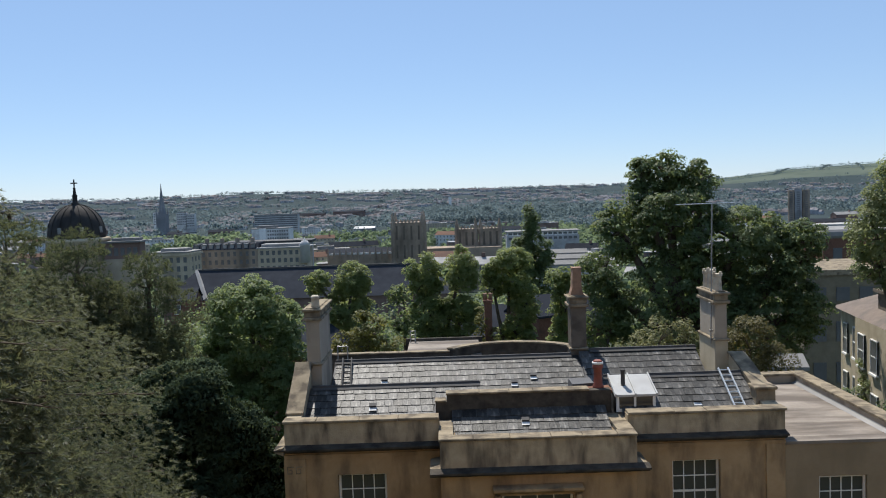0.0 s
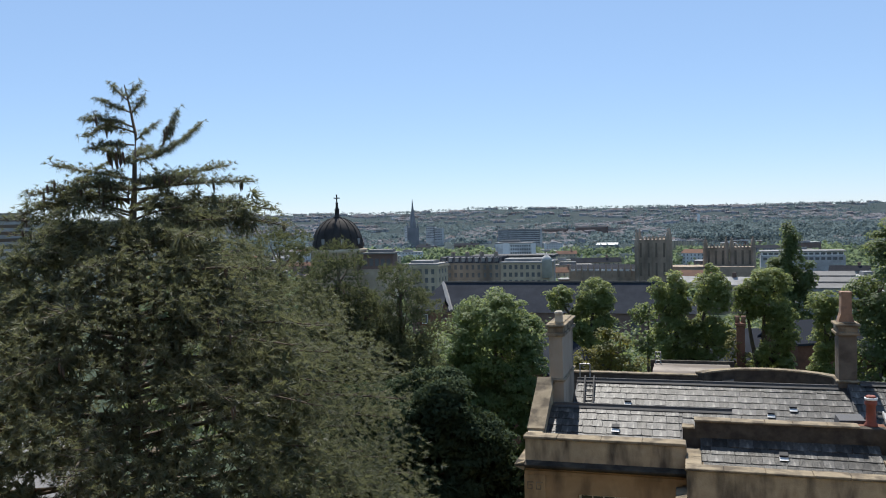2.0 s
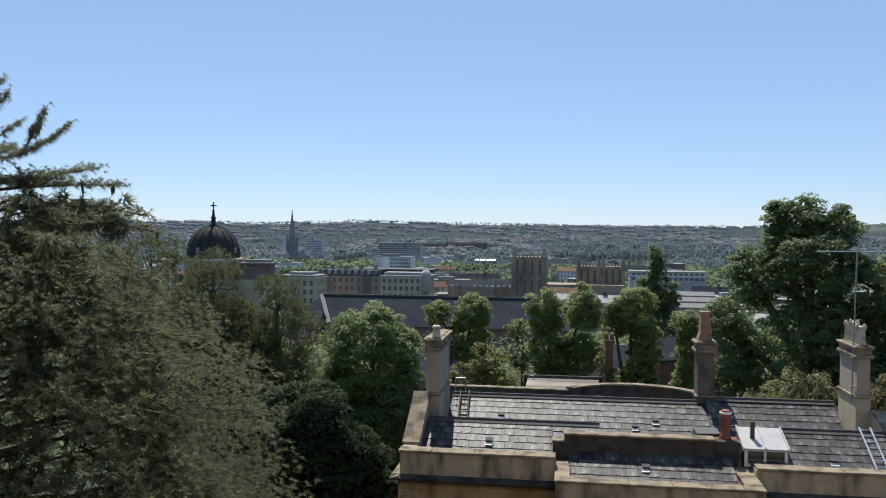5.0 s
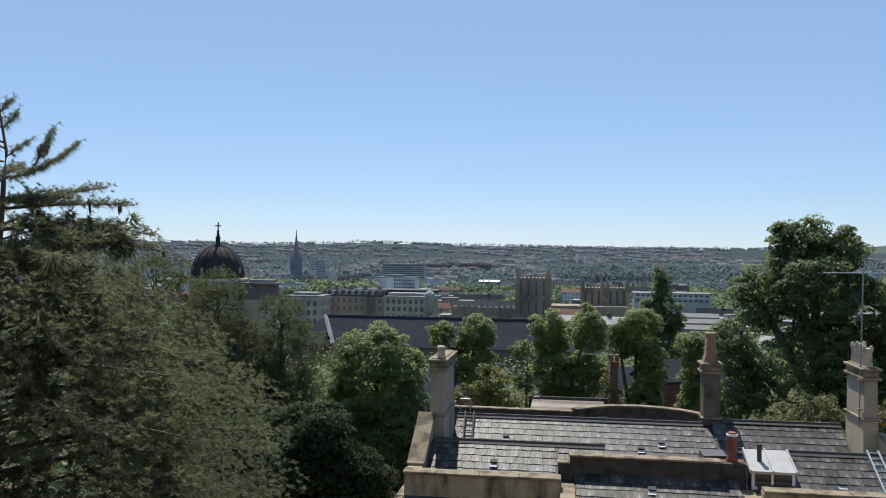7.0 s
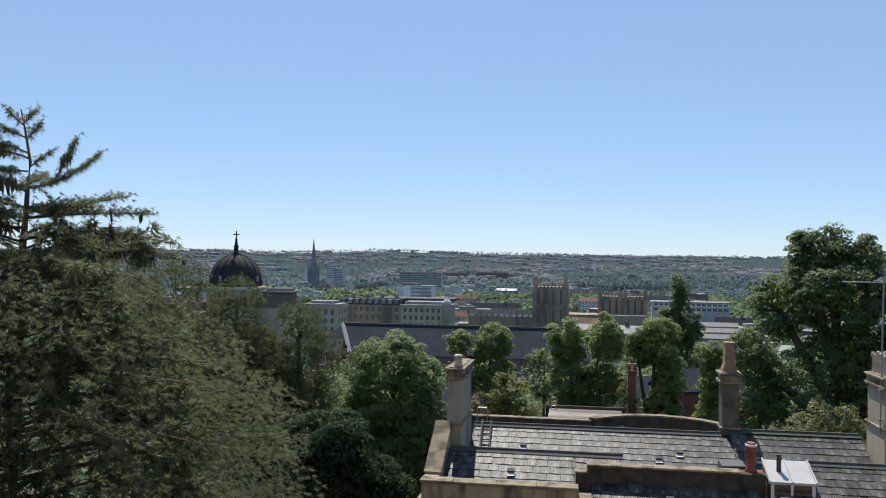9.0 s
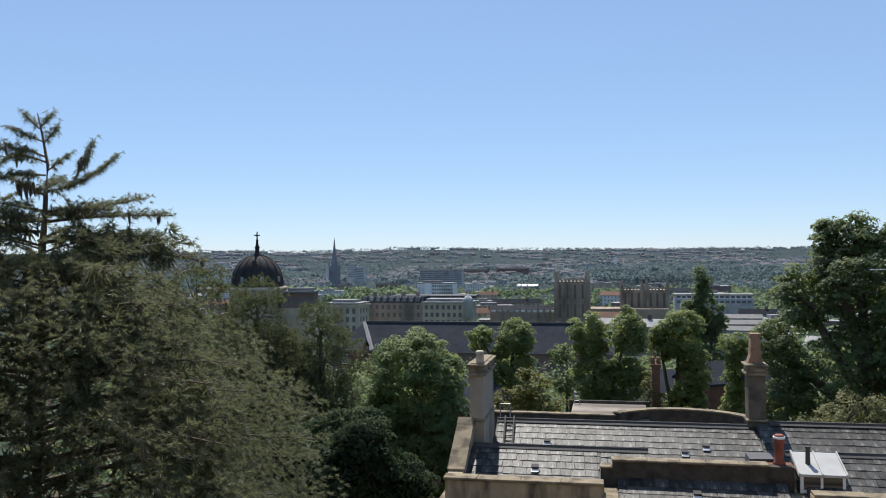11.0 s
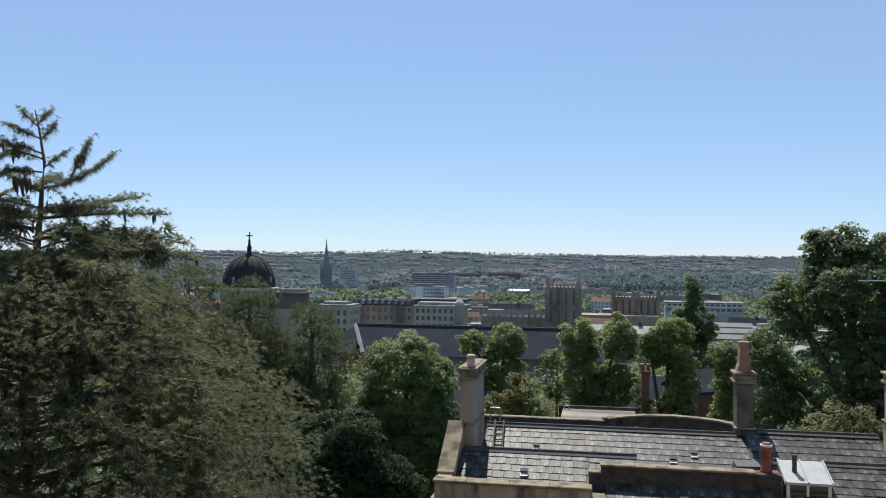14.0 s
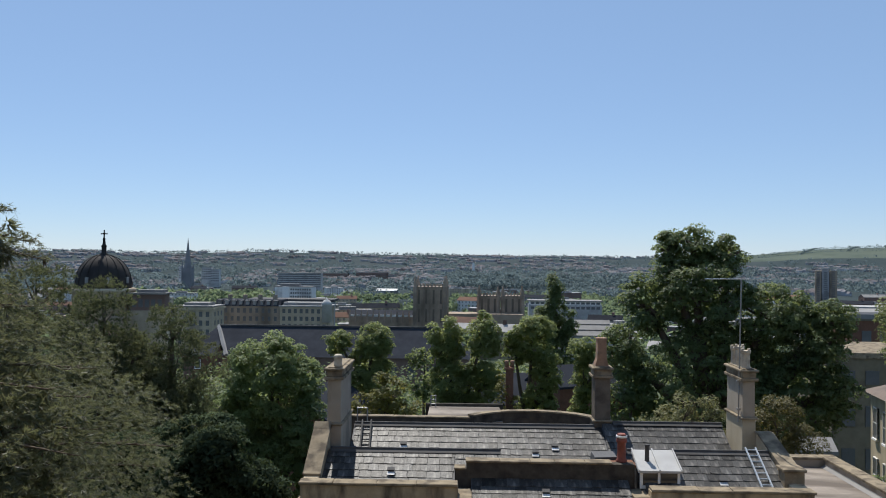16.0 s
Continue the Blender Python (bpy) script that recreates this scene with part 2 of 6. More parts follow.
L_PINE2 = leafy("far_pine_needles", (0.052, 0.064, 0.044), (0.092, 0.105, 0.064), (0.20, 0.22, 0.10), 0.35, rough=0.7)
L_SILVER = leafy("silver_leaves", (0.12, 0.13, 0.06), (0.19, 0.19, 0.09), (0.30, 0.30, 0.12), 0.35)
L_BRONZE = leafy("bronze_leaves", (0.055, 0.055, 0.02), (0.09, 0.08, 0.03), (0.20, 0.17, 0.04), 0.3)
L_YELLOW = leafy("yellow_green_leaves", (0.08, 0.09, 0.025), (0.13, 0.13, 0.04), (0.28, 0.26, 0.06), 0.35)
L_BIRCH = leafy("grey_green_leaves", (0.11, 0.14, 0.06), (0.18, 0.20, 0.09), (0.34, 0.38, 0.14), 0.4)
# blue in these two leaf colours stands in for haze over distant trees
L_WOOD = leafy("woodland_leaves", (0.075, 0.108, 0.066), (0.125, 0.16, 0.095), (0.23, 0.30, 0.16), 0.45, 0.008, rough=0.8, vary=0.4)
L_HAZEWOOD = leafy("hazed_woodland_leaves", (0.066, 0.098, 0.108), (0.105, 0.138, 0.142), (0.19, 0.25, 0.26), 0.45, 0.004, rough=0.9, vary=0.45)

# ---- mesh helpers ----


def quick_mesh(name, verts, faces, smooth=False):
    """A mesh from arrays: verts n x 3, faces m x k."""
    verts, faces = np.asarray(verts, np.float32), np.asarray(faces, np.int32)
    me = bpy.data.meshes.new(name)
    me.vertices.add(len(verts))
    me.vertices.foreach_set("co", verts.ravel())
    k = faces.shape[1]
    me.loops.add(faces.size)
    me.loops.foreach_set("vertex_index", faces.ravel())
    me.polygons.add(len(faces))
    me.polygons.foreach_set("loop_start", np.arange(0, faces.size, k, dtype=np.int32))
    me.polygons.foreach_set("loop_total", np.full(len(faces), k, np.int32))
    if smooth:
        me.polygons.foreach_set("use_smooth", np.ones(len(faces), bool))
    me.update(calc_edges=True)
    me.validate()
    return me


def thing(name, label, category, base, group="", kind=""):
    ob = new(name)
    ob.location = base
    ob.empty_display_size = 0.2
    return tagged(ob, label, category, group, kind)


def adopt(ob, parent):
    ob.parent = parent
    if parent.type == 'EMPTY':
        ob.matrix_parent_inverse = Matrix.Translation(-Vector(parent.location))
    return ob


def part(name, bm, material, parent, label=""):
    """Links a bmesh or mesh, in world coordinates, as one object under a thing or a part."""
    if isinstance(bm, bmesh.types.BMesh):
        bmesh.ops.recalc_face_normals(bm, faces=bm.faces)
        me = bpy.data.meshes.new(name)
        bm.to_mesh(me)
        bm.free()
    else:
        me = bm
    me.materials.clear()
    me.materials.append(material)
    ob = new(name, me)
    if parent:
        adopt(ob, parent)
    return tagged(ob, label)


def box(bm, x0, x1, y0, y1, z0, z1, bevel=0.0):
    made = bmesh.ops.create_cube(bm, size=1.0)["verts"]
    for v in made:
        v.co = Vector(((x0 + x1) / 2 + v.co.x * (x1 - x0), (y0 + y1) / 2 + v.co.y * (y1 - y0), (z0 + z1) / 2 + v.co.z * (z1 - z0)))
    if bevel:
        edges = list({e for v in made for e in v.link_edges})
        bmesh.ops.bevel(bm, geom=edges, offset=bevel, segments=1, affect='EDGES')
    return bm


def boxes(*rows, bevel=0.0):
    bm = bmesh.new()
    for r in rows:
        box(bm, *r, bevel=bevel)
    return bm


def prism(bm, outline, a0, a1, axis):
    """Extrudes an outline of (u, w) pairs: axis x takes (y, z), axis y takes (x, z), axis z takes (x, y)."""
    def at(u, w, a):
        return {"x": (a, u, w), "y": (u, a, w), "z": (u, w, a)}[axis]
    lo = [bm.verts.new(at(u, w, a0)) for u, w in outline]
    hi = [bm.verts.new(at(u, w, a1)) for u, w in outline]
    bm.faces.new(lo)
    bm.faces.new(hi[::-1])
    for i in range(len(outline)):
        j = (i + 1) % len(outline)
        bm.faces.new((lo[i], lo[j], hi[j], hi[i]))
    return bm


def lathe(bm, cx, cy, profile, n=16, smooth=True):
    """A turned body from (radius, z) pairs, closed at both ends."""
    rings = []
    for r, z in profile:
        rings.append([bm.verts.new((cx + r * math.cos(2 * math.pi * i / n), cy + r * math.sin(2 * math.pi * i / n), z)) for i in range(n)])
    for a, b in zip(rings, rings[1:]):
        for i in range(n):
            f = bm.faces.new((a[i], a[(i + 1) % n], b[(i + 1) % n], b[i]))
            f.smooth = smooth
    bm.faces.new(rings[0])
    bm.faces.new(rings[-1])
    return bm


def rod(bm, a, b, r, n=8):
    a, b = Vector(a), Vector(b)
    q = (b - a).to_track_quat('Z', 'Y')
    ra = [bm.verts.new(a + q @ Vector((r * math.cos(2 * math.pi * i / n), r * math.sin(2 * math.pi * i / n), 0))) for i in range(n)]
    rb = [bm.verts.new(b + q @ Vector((r * math.cos(2 * math.pi * i / n), r * math.sin(2 * math.pi * i / n), 0))) for i in range(n)]
    for i in range(n):
        bm.faces.new((ra[i], ra[(i + 1) % n], rb[(i + 1) % n], rb[i]))
    bm.faces.new(ra)
    bm.faces.new(rb)
    return bm


def pierced(x0, x1, z0, z1, y0, y1, holes):
    """A wall along x with openings right through it."""
    xs = sorted({x0, x1, *[h[0] for h in holes], *[h[1] for h in holes]})
    zs = sorted({z0, z1, *[h[2] for h in holes], *[h[3] for h in holes]})

    def solid(i, k):
        if not (0 <= i < len(xs) - 1 and 0 <= k < len(zs) - 1):
            return False
        cx, cz = (xs[i] + xs[i + 1]) / 2, (zs[k] + zs[k + 1]) / 2
        return not any(h[0] < cx < h[1] and h[2] < cz < h[3] for h in holes)
    bm = bmesh.new()
    for i in range(len(xs) - 1):
        for k in range(len(zs) - 1):
            if not solid(i, k):
                continue
            a, b, c, d = xs[i], xs[i + 1], zs[k], zs[k + 1]
            quads = [((a, y0, c), (b, y0, c), (b, y0, d), (a, y0, d)), ((b, y1, c), (a, y1, c), (a, y1, d), (b, y1, d))]
            if not solid(i - 1, k):
                quads.append(((a, y1, c), (a, y0, c), (a, y0, d), (a, y1, d)))
            if not solid(i + 1, k):
                quads.append(((b, y0, c), (b, y1, c), (b, y1, d), (b, y0, d)))
            if not solid(i, k - 1):
                quads.append(((a, y1, c), (b, y1, c), (b, y0, c), (a, y0, c)))
            if not solid(i, k + 1):
                quads.append(((a, y0, d), (b, y0, d), (b, y1, d), (a, y1, d)))
            for q in quads:
                bm.faces.new([bm.verts.new(v) for v in q])
    bmesh.ops.remove_doubles(bm, verts=bm.verts, dist=1e-4)
    return bm

# ---- ground ----


SKYLINE = [(-180, 20), (-60, 22), (-45, 24), (-34, 26), (-28, 30), (-21.5, 20), (-17, 28), (-14.5, 34), (-7, 26), (-2, 22), (4, 18), (9, 17), (12.5, 20),
           (16, 26), (19.2, 38), (22.6, 66), (25.8, 74), (31, 80), (40, 66), (60, 30), (180, 20)]
FALL = [(0, 0.0), (30, 0.0), (60, -4.0), (120, -10.0), (300, -25.0), (450, -36.0), (1500, -42.0), (2200, -30.0), (3000, -6.0)]


def ground_z(x, y):
    r = math.hypot(x, y)
    az = math.degrees(math.atan2(x, y))
    rim = 14 + np.interp(az, [a for a, _ in SKYLINE], [h for _, h in SKYLINE])
    if r <= 3000:
        z = np.interp(r, [a for a, _ in FALL], [h for _, h in FALL])
    elif r <= 4200:
        f = (r - 3000) / 1200
        z = -6 + (rim + 6) * f * (2 - f)
    else:
        z = rim - (r - 4200) * 0.03
    if r > 250:
        z += 3.0 * noise.noise((x / 260, y / 260, 0.3)) * min(1, r / 1500)
    return float(z)


radii = [0.01, 4, 8, 16, 24, 32, 40, 50, 60, 75, 90, 105, 120, 150, 180, 220, 260, 300, 350, 400, 450, 520, 600, 700, 800, 950, 1100, 1300, 1500, 1700,
         1900, 2100, 2300, 2500, 2700, 2900, 3100, 3300, 3500, 3700, 3900, 4050, 4200, 4400, 4700]
NA = 288
gv = [(r * math.sin(2 * math.pi * a / NA), r * math.cos(2 * math.pi * a / NA)) for r in radii for a in range(NA)]
gv = [(x, y, ground_z(x, y)) for x, y in gv]
gf = [(i * NA + a, i * NA + (a + 1) % NA, (i + 1) * NA + (a + 1) % NA, (i + 1) * NA + a) for i in range(len(radii) - 1) for a in range(NA)]
gme = quick_mesh("ground", gv, gf, True)
ground_ob = part("ground", gme, GROUND, None, "")
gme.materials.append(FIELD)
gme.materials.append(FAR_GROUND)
# distant ground takes the covers with haze put into their colour
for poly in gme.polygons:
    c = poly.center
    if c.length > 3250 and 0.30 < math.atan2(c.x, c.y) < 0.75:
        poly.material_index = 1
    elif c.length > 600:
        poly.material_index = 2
tagged(ground_ob, "sloping green hillside falling to the town and rising to far hills", "ground", kind="structure")

# unseen terrace the view is taken from, added to block sky and bounce light
back = thing("unseen_terrace", "unseen tall ochre terrace behind the viewpoint, added to shape light", "building", (0, -4, 0))
part("wall", boxes((-26, 22, -6.0, -0.45, 0, 17.5)), BATH, back)
part("parapet", boxes((-26.2, 22.2, -6.2, -0.40, 17.5, 17.9)), COPING, back)

# ---- the stone villa in front ----
GX0, GX1 = -4.25, 8.52           # side walls
villa = thing("villa", "ochre limestone villa with grey slate roofs behind stained parapets", "house", (2.1, 25, 0))
HOLE_A, HOLE_B, HOLE_M, HOLE_W = (-2.92, -1.68, 5.3, 6.94), (5.63, 6.86, 5.3, 7.03), (1.2, 2.95, 4.9, 6.62), (9.38, 10.61, 4.85, 6.5)
wall_f = part("wall", pierced(GX0, -0.28, 0, 7.55, 21.0, 21.4, [HOLE_A]), BATH, villa, "stained ochre ashlar wall")
part("wall", pierced(4.51, GX1, 0, 7.55, 21.0, 21.4, [HOLE_B]), BATH, villa)
part("wall", pierced(-0.28, 4.51, 0, 7.2, 20.0, 20.4, [HOLE_M]), BATH, villa)
part("wall", boxes((-0.28, 0.1, 20.4, 21.4, 0, 7.9)), BATH, villa)
part("wall", boxes((4.13, 4.51, 20.4, 21.4, 0, 7.9)), BATH, villa)
part("wall", boxes((GX0, GX0 + 0.4, 21.4, 28.3, 0, 7.9)), BATH, villa)
part("wall", boxes((GX1 - 0.4, GX1 - 0.002, 21.4, 28.3, 0, 7.9)), BATH, villa)
part("wall", boxes((GX0 + 0.4, GX1 - 0.4, 27.9, 28.3, 0, 7.9)), BATH, villa)
part("pilaster", boxes((GX0 - 0.03, GX0 + 0.52, 20.94, 21.0, 0, 7.4), bevel=0.01), BATH, villa)
part("pilaster", boxes((GX1 - 0.5, GX1 - 0.01, 20.96, 21.0, 0, 7.4), bevel=0.01), BATH, villa)
# carved key pattern on the corner pilaster
key = bmesh.new()
for sx in (0.05, 0.27):
    kx, kz, ky0, ky1 = GX0 + sx, 7.02, 20.925, 20.94
    box(key, kx, kx + 0.17, ky0, ky1, kz + 0.17, kz + 0.195)
    box(key, kx, kx + 0.022, ky0, ky1, kz, kz + 0.17)
    box(key, kx + 0.022, kx + 0.13, ky0, ky1, kz, kz + 0.022)
    box(key, kx + 0.11, kx + 0.132, ky0, ky1, kz + 0.022, kz + 0.12)
    box(key, kx + 0.06, kx + 0.11, ky0, ky1, kz + 0.1, kz + 0.12)
part("key_ornament", key, COPING, villa, "carved key pattern panel")
part("string_course", boxes((GX0 - 0.02, -0.3, 20.96, 21.0, 7.4, 7.5)), BATH, villa)
part("string_course", boxes((4.53, GX1, 20.96, 21.0, 7.4, 7.5)), BATH, villa)


def cornice_profile(y, z, out):
    return [(y, z - 0.16), (y - out * 0.35, z - 0.14), (y - out * 0.55, z - 0.07), (y - out, z - 0.05), (y - out, z - 0.005), (y, z + 0.05)]


bm = bmesh.new()
prism(bm, cornice_profile(21.0, 7.70, 0.24), GX0 - 0.22, -0.3, "x")
part("cornice", bm, SOOT_SHADE, villa, "moulded stone cornice with dark soot")
bm = bmesh.new()
prism(bm, cornice_profile(21.0, 7.70, 0.24), 4.53, GX1 + 0.02, "x")
part("cornice", bm, SOOT_SHADE, villa)
bm = bmesh.new()
prism(bm, [(GX0, 7.54), (GX0 - 0.2, 7.62), (GX0 - 0.24, 7.65), (GX0 - 0.24, 7.695), (GX0, 7.75)], 20.78, 28.3, "y")
part("cornice", bm, COPING, villa)
bm = bmesh.new()
prism(bm, cornice_profile(20.0, 7.30, 0.26), -0.54, 4.80, "x")
part("cornice", bm, SOOT_SHADE, villa)
bm = bmesh.new()
prism(bm, [(-0.28, 7.14), (-0.5, 7.22), (-0.54, 7.25), (-0.54, 7.295), (-0.28, 7.35)], 20.0, 20.98, "y")
part("cornice", bm, COPING, villa)
bm = bmesh.new()
prism(bm, [(4.51, 7.14), (4.76, 7.22), (4.80, 7.25), (4.80, 7.295), (4.51, 7.35)], 20.0, 20.98, "y")
part("cornice", bm, COPING, villa)

# parapets and copings
part("parapet", boxes((GX0, -0.285, 21.0, 21.34, 7.55, 8.30)), PARAPET, villa, "streaked grey-brown parapet")
part("parapet", boxes((4.515, GX1, 21.0, 21.34, 7.55, 8.25)), PARAPET, villa)
part("parapet", boxes((-0.28, 4.51, 20.0, 20.34, 7.2, 8.02)), PARAPET, villa)
part("parapet", boxes((-0.28, 0.04, 20.34, 21.75, 7.9, 8.02)), PARAPET, villa)
part("parapet", boxes((4.14, 4.51, 20.34, 21.9, 7.9, 8.02)), PARAPET, villa)


def coping_run(x0, x1, y0, y1, z0, z1, along, length=0.9, seed=0):
    """Coping stones of uneven length laid end to end."""
    rng = random.Random(seed)
    a, end = (x0, x1) if along == "x" else (y0, y1)
    while a < end - 0.02:
        b = min(end, a + length * rng.uniform(0.8, 1.2))
        if end - b < 0.25:
            b = end
        h = rng.uniform(-0.006, 0.006)
        row = (a, b - 0.006, y0, y1, z0, z1 + h) if along == "x" else (x0, x1, a, b - 0.006, z0, z1 + h)
        part("coping_stone", boxes(row, bevel=0.012), COPING, villa)
        a = b


coping_run(GX0 - 0.04, -0.29, 20.95, 21.38, 8.30, 8.37, "x", 1.0, 1)
coping_run(4.53, GX1 + 0.05, 20.95, 21.38, 8.25, 8.32, "x", 1.0, 2)
coping_run(-0.31, 4.54, 19.95, 20.36, 8.02, 8.08, "x", 0.95, 3)
coping_run(-0.31, 0.06, 20.37, 21.76, 8.02, 8.08, "y", 0.7, 4)
coping_run(4.12, 4.54, 20.37, 21.92, 8.02, 8.08, "y", 0.7, 5)
# upstand wall behind the small front roof
part("upstand_wall", boxes((-0.08, 4.3, 22.0, 22.28, 7.9, 8.68)), SOOT_SHADE, villa, "dark upstand wall")
part("upstand_wall", boxes((-0.36, -0.082, 22.0, 22.28, 7.9, 8.5)), SOOT_SHADE, villa)
coping_run(-0.1, 3.72, 21.95, 22.33, 8.68, 8.735, "x", 0.8, 6)
coping_run(-0.4, -0.1, 21.95, 22.33, 8.50, 8.55, "x", 0.4, 7)

# raking side parapets
for x0, x1, zoff in ((GX0, GX0 + 0.38, 0.0), (8.13, GX1, -0.06)):
    bm = bmesh.new()
    if zoff == 0:
        prism(bm, [(21.38, 7.6), (21.38, 8.36), (21.62, 8.42), (23.0, 9.22), (23.35, 9.22), (23.35, 7.6)], x0, x1, "x")
    else:
        prism(bm, [(21.38, 7.6), (21.38, 8.30), (21.75, 8.34), (21.78, 8.52), (23.9, 9.12), (24.1, 9.12), (24.1, 7.6)], x0, x1, "x")
    part("raking_parapet", bm, PARAPET, villa)
    bm = bmesh.new()
    if zoff == 0:
        prism(bm, [(21.5, 8.40), (21.62, 8.43), (23.0, 9.23), (23.18, 9.42), (23.34, 9.24), (23.34, 9.30), (23.18, 9.47), (22.98, 9.29), (21.6, 8.49), (21.5, 8.45)], x0 - 0.04, x1 + 0.04, "x")
    else:
        prism(bm, [(21.9, 8.56), (23.9, 9.13), (24.1, 9.13), (24.1, 9.19), (23.88, 9.19), (21.9, 8.62)], x0 - 0.03, x1 + 0.03, "x")
    part("raking_coping", bm, COPING, villa)
part("pier", boxes((8.05, 8.56, 21.7, 22.15, 8.0, 8.62), (8.0, 8.6, 21.65, 22.2, 8.62, 8.70), bevel=0.015), COPING, villa)

# roof bodies: the slates lie on these
roofs = {}


def roof_body(key_name, x0, x1, outline):
    bm = bmesh.new()
    prism(bm, outline, x0, x1, "x")
    roofs[key_name] = part("roof", bm, SLATE_BED, villa, "grey slate roof slope")


roof_body("front_left", -3.86, -0.38, [(21.42, 7.9), (21.42, 8.03), (23.0, 8.74), (24.35, 8.12), (24.35, 7.9)])
roof_body("front_inner", -0.38, 0.85, [(22.34, 7.9), (22.34, 8.443), (23.0, 8.74), (24.35, 8.12), (24.35, 7.9)])
roof_body("front_right", 4.54, 8.12, [(21.42, 7.9), (21.42, 8.06), (23.0, 8.80), (24.35, 8.12), (24.35, 7.9)])
roof_body("rear_left", -3.55, 4.1, [(24.36, 7.9), (24.36, 8.10), (26.0, 8.85), (27.4, 8.15), (27.4, 7.9)])
roof_body("rear_right", 4.1, 7.74, [(24.36, 7.9), (24.36, 8.12), (26.0, 8.97), (27.4, 8.15), (27.4, 7.9)])
roof_body("centre", 0.05, 4.13, [(20.36, 7.3), (20.36, 7.525), (21.99, 8.266), (21.99, 7.3)])
part("gutter", boxes((GX0 + 0.4, GX1 - 0.4, 22.3, 27.9, 7.84, 7.898)), LEAD, villa)
# lead ridge rolls
for x0, x1, y, z in ((-3.8, 0.86, 23.0, 8.79), (4.28, 8.1, 23.0, 8.85), (-3.55, 3.85, 26.0, 8.91), (4.42, 7.74, 26.0, 9.03)):
    bm = bmesh.new()
    prism(bm, [(y - 0.14, z - 0.075), (y - 0.045, z - 0.02), (y - 0.03, z + 0.03), (y + 0.03, z + 0.03), (y + 0.045, z - 0.02), (y + 0.14, z - 0.075)], x0, x1, "x")
    part("ridge_roll", bm, LEAD, villa, "dark lead ridge roll")
# low lead-covered cheek by the red chimney
bm = bmesh.new()
prism(bm, [(3.3, 8.1), (3.36, 8.72), (3.95, 8.74), (4.3, 8.1)], 22.6, 23.3, "y")
part("roof_cheek", bm, SLATE_BED, villa)
# rear parapet with the bowed centre
# left run and bow near-black: shade put into the stained stone's colour
part("rear_parapet", boxes((GX0, 0.06, 28.0, 28.3, 7.6, 8.7)), SOOT_SHADE, villa)
part("rear_parapet", boxes((4.1, GX1 - 0.4, 28.0, 28.3, 7.6, 8.4)), PARAPET, villa)
coping_run(GX0, 0.06, 27.96, 28.24, 8.7, 8.75, "x", 1.0, 8)
bow_c, bow_n = (2.08, 26.5), 20
bow_r = math.hypot(2.0, 1.5)
bow_a = math.asin(2.0 / bow_r)
bm, bm2 = bmesh.new(), bmesh.new()
for target, r0, r1, z0, z1 in ((bm, bow_r - 0.12, bow_r + 0.12, 7.6, 8.78), (bm2, bow_r - 0.15, bow_r + 0.15, 8.782, 8.83)):
    ring = []
    for i in range(bow_n + 1):
        a = -bow_a + 2 * bow_a * i / bow_n
        ring.append([target.verts.new((bow_c[0] + r * math.sin(a), bow_c[1] + r * math.cos(a), z)) for r, z in ((r0, z0), (r1, z0), (r1, z1), (r0, z1))])
    for a, b in zip(ring, ring[1:]):
        for k in range(4):
            target.faces.new((a[k], a[(k + 1) % 4], b[(k + 1) % 4], b[k]))
    target.faces.new(ring[0])
    target.faces.new(ring[-1])
part("bow_parapet", bm, SOOT_SHADE, villa, "curved rear parapet")
part("bow_coping", bm2, COPING, villa)
part("rear_flat_roof", boxes((-1.45, 1.15, 28.5, 31.4, 0, 8.5)), FELT, villa, "pale flat rear roof")

part("rear_kerb", boxes((-1.6, 1.3, 31.4, 31.55, 0, 8.6)), SOOT_SHADE, villa, "dark edge kerb of the rear roof")
yard_rail = thing("access_rail", "small dark metal handrail at the rear roof edge", "handrail", (-1.35, 31.2, 8.5))
for rx_ in (-1.4, -1.22):
    part("post", rod(bmesh.new(), (rx_, 31.2, 8.5), (rx_, 31.2, 8.95), 0.02), STEEL, yard_rail)
for rz_ in (8.62, 8.78, 8.93):
    part("rail", rod(bmesh.new(), (-1.4, 31.2, rz_), (-1.22, 31.2, rz_), 0.015), STEEL, yard_rail)

# chimneys


def chimney_stack(x0, x1, y0, y1, z0, zmid, ztop, lower, upper):
    st = part("chimney", boxes((x0, x1, y0, y1, z0, zmid), bevel=0.01), lower, villa, "tall rendered chimney stack")
    part("ledge", boxes((x0 - 0.05, x1 + 0.05, y0 - 0.05, y1 + 0.05, zmid, zmid + 0.07), bevel=0.02), COPING, st)
    part("shaft", boxes((x0 + 0.02, x1 - 0.02, y0 + 0.02, y1 - 0.02, zmid + 0.07, ztop - 0.36), bevel=0.01), upper, st)
    part("cap", boxes((x0 - 0.06, x1 + 0.06, y0 - 0.06, y1 + 0.06, ztop - 0.36, ztop - 0.27), (x0 - 0.01, x1 + 0.01, y0 - 0.01, y1 + 0.01, ztop - 0.27, ztop - 0.1),
                      (x0 - 0.07, x1 + 0.07, y0 - 0.07, y1 + 0.07, ztop - 0.1, ztop - 0.03), (x0 + 0.03, x1 - 0.03, y0 + 0.03, y1 - 0.03, ztop - 0.03, ztop), bevel=0.015), COPING, st)
    return st


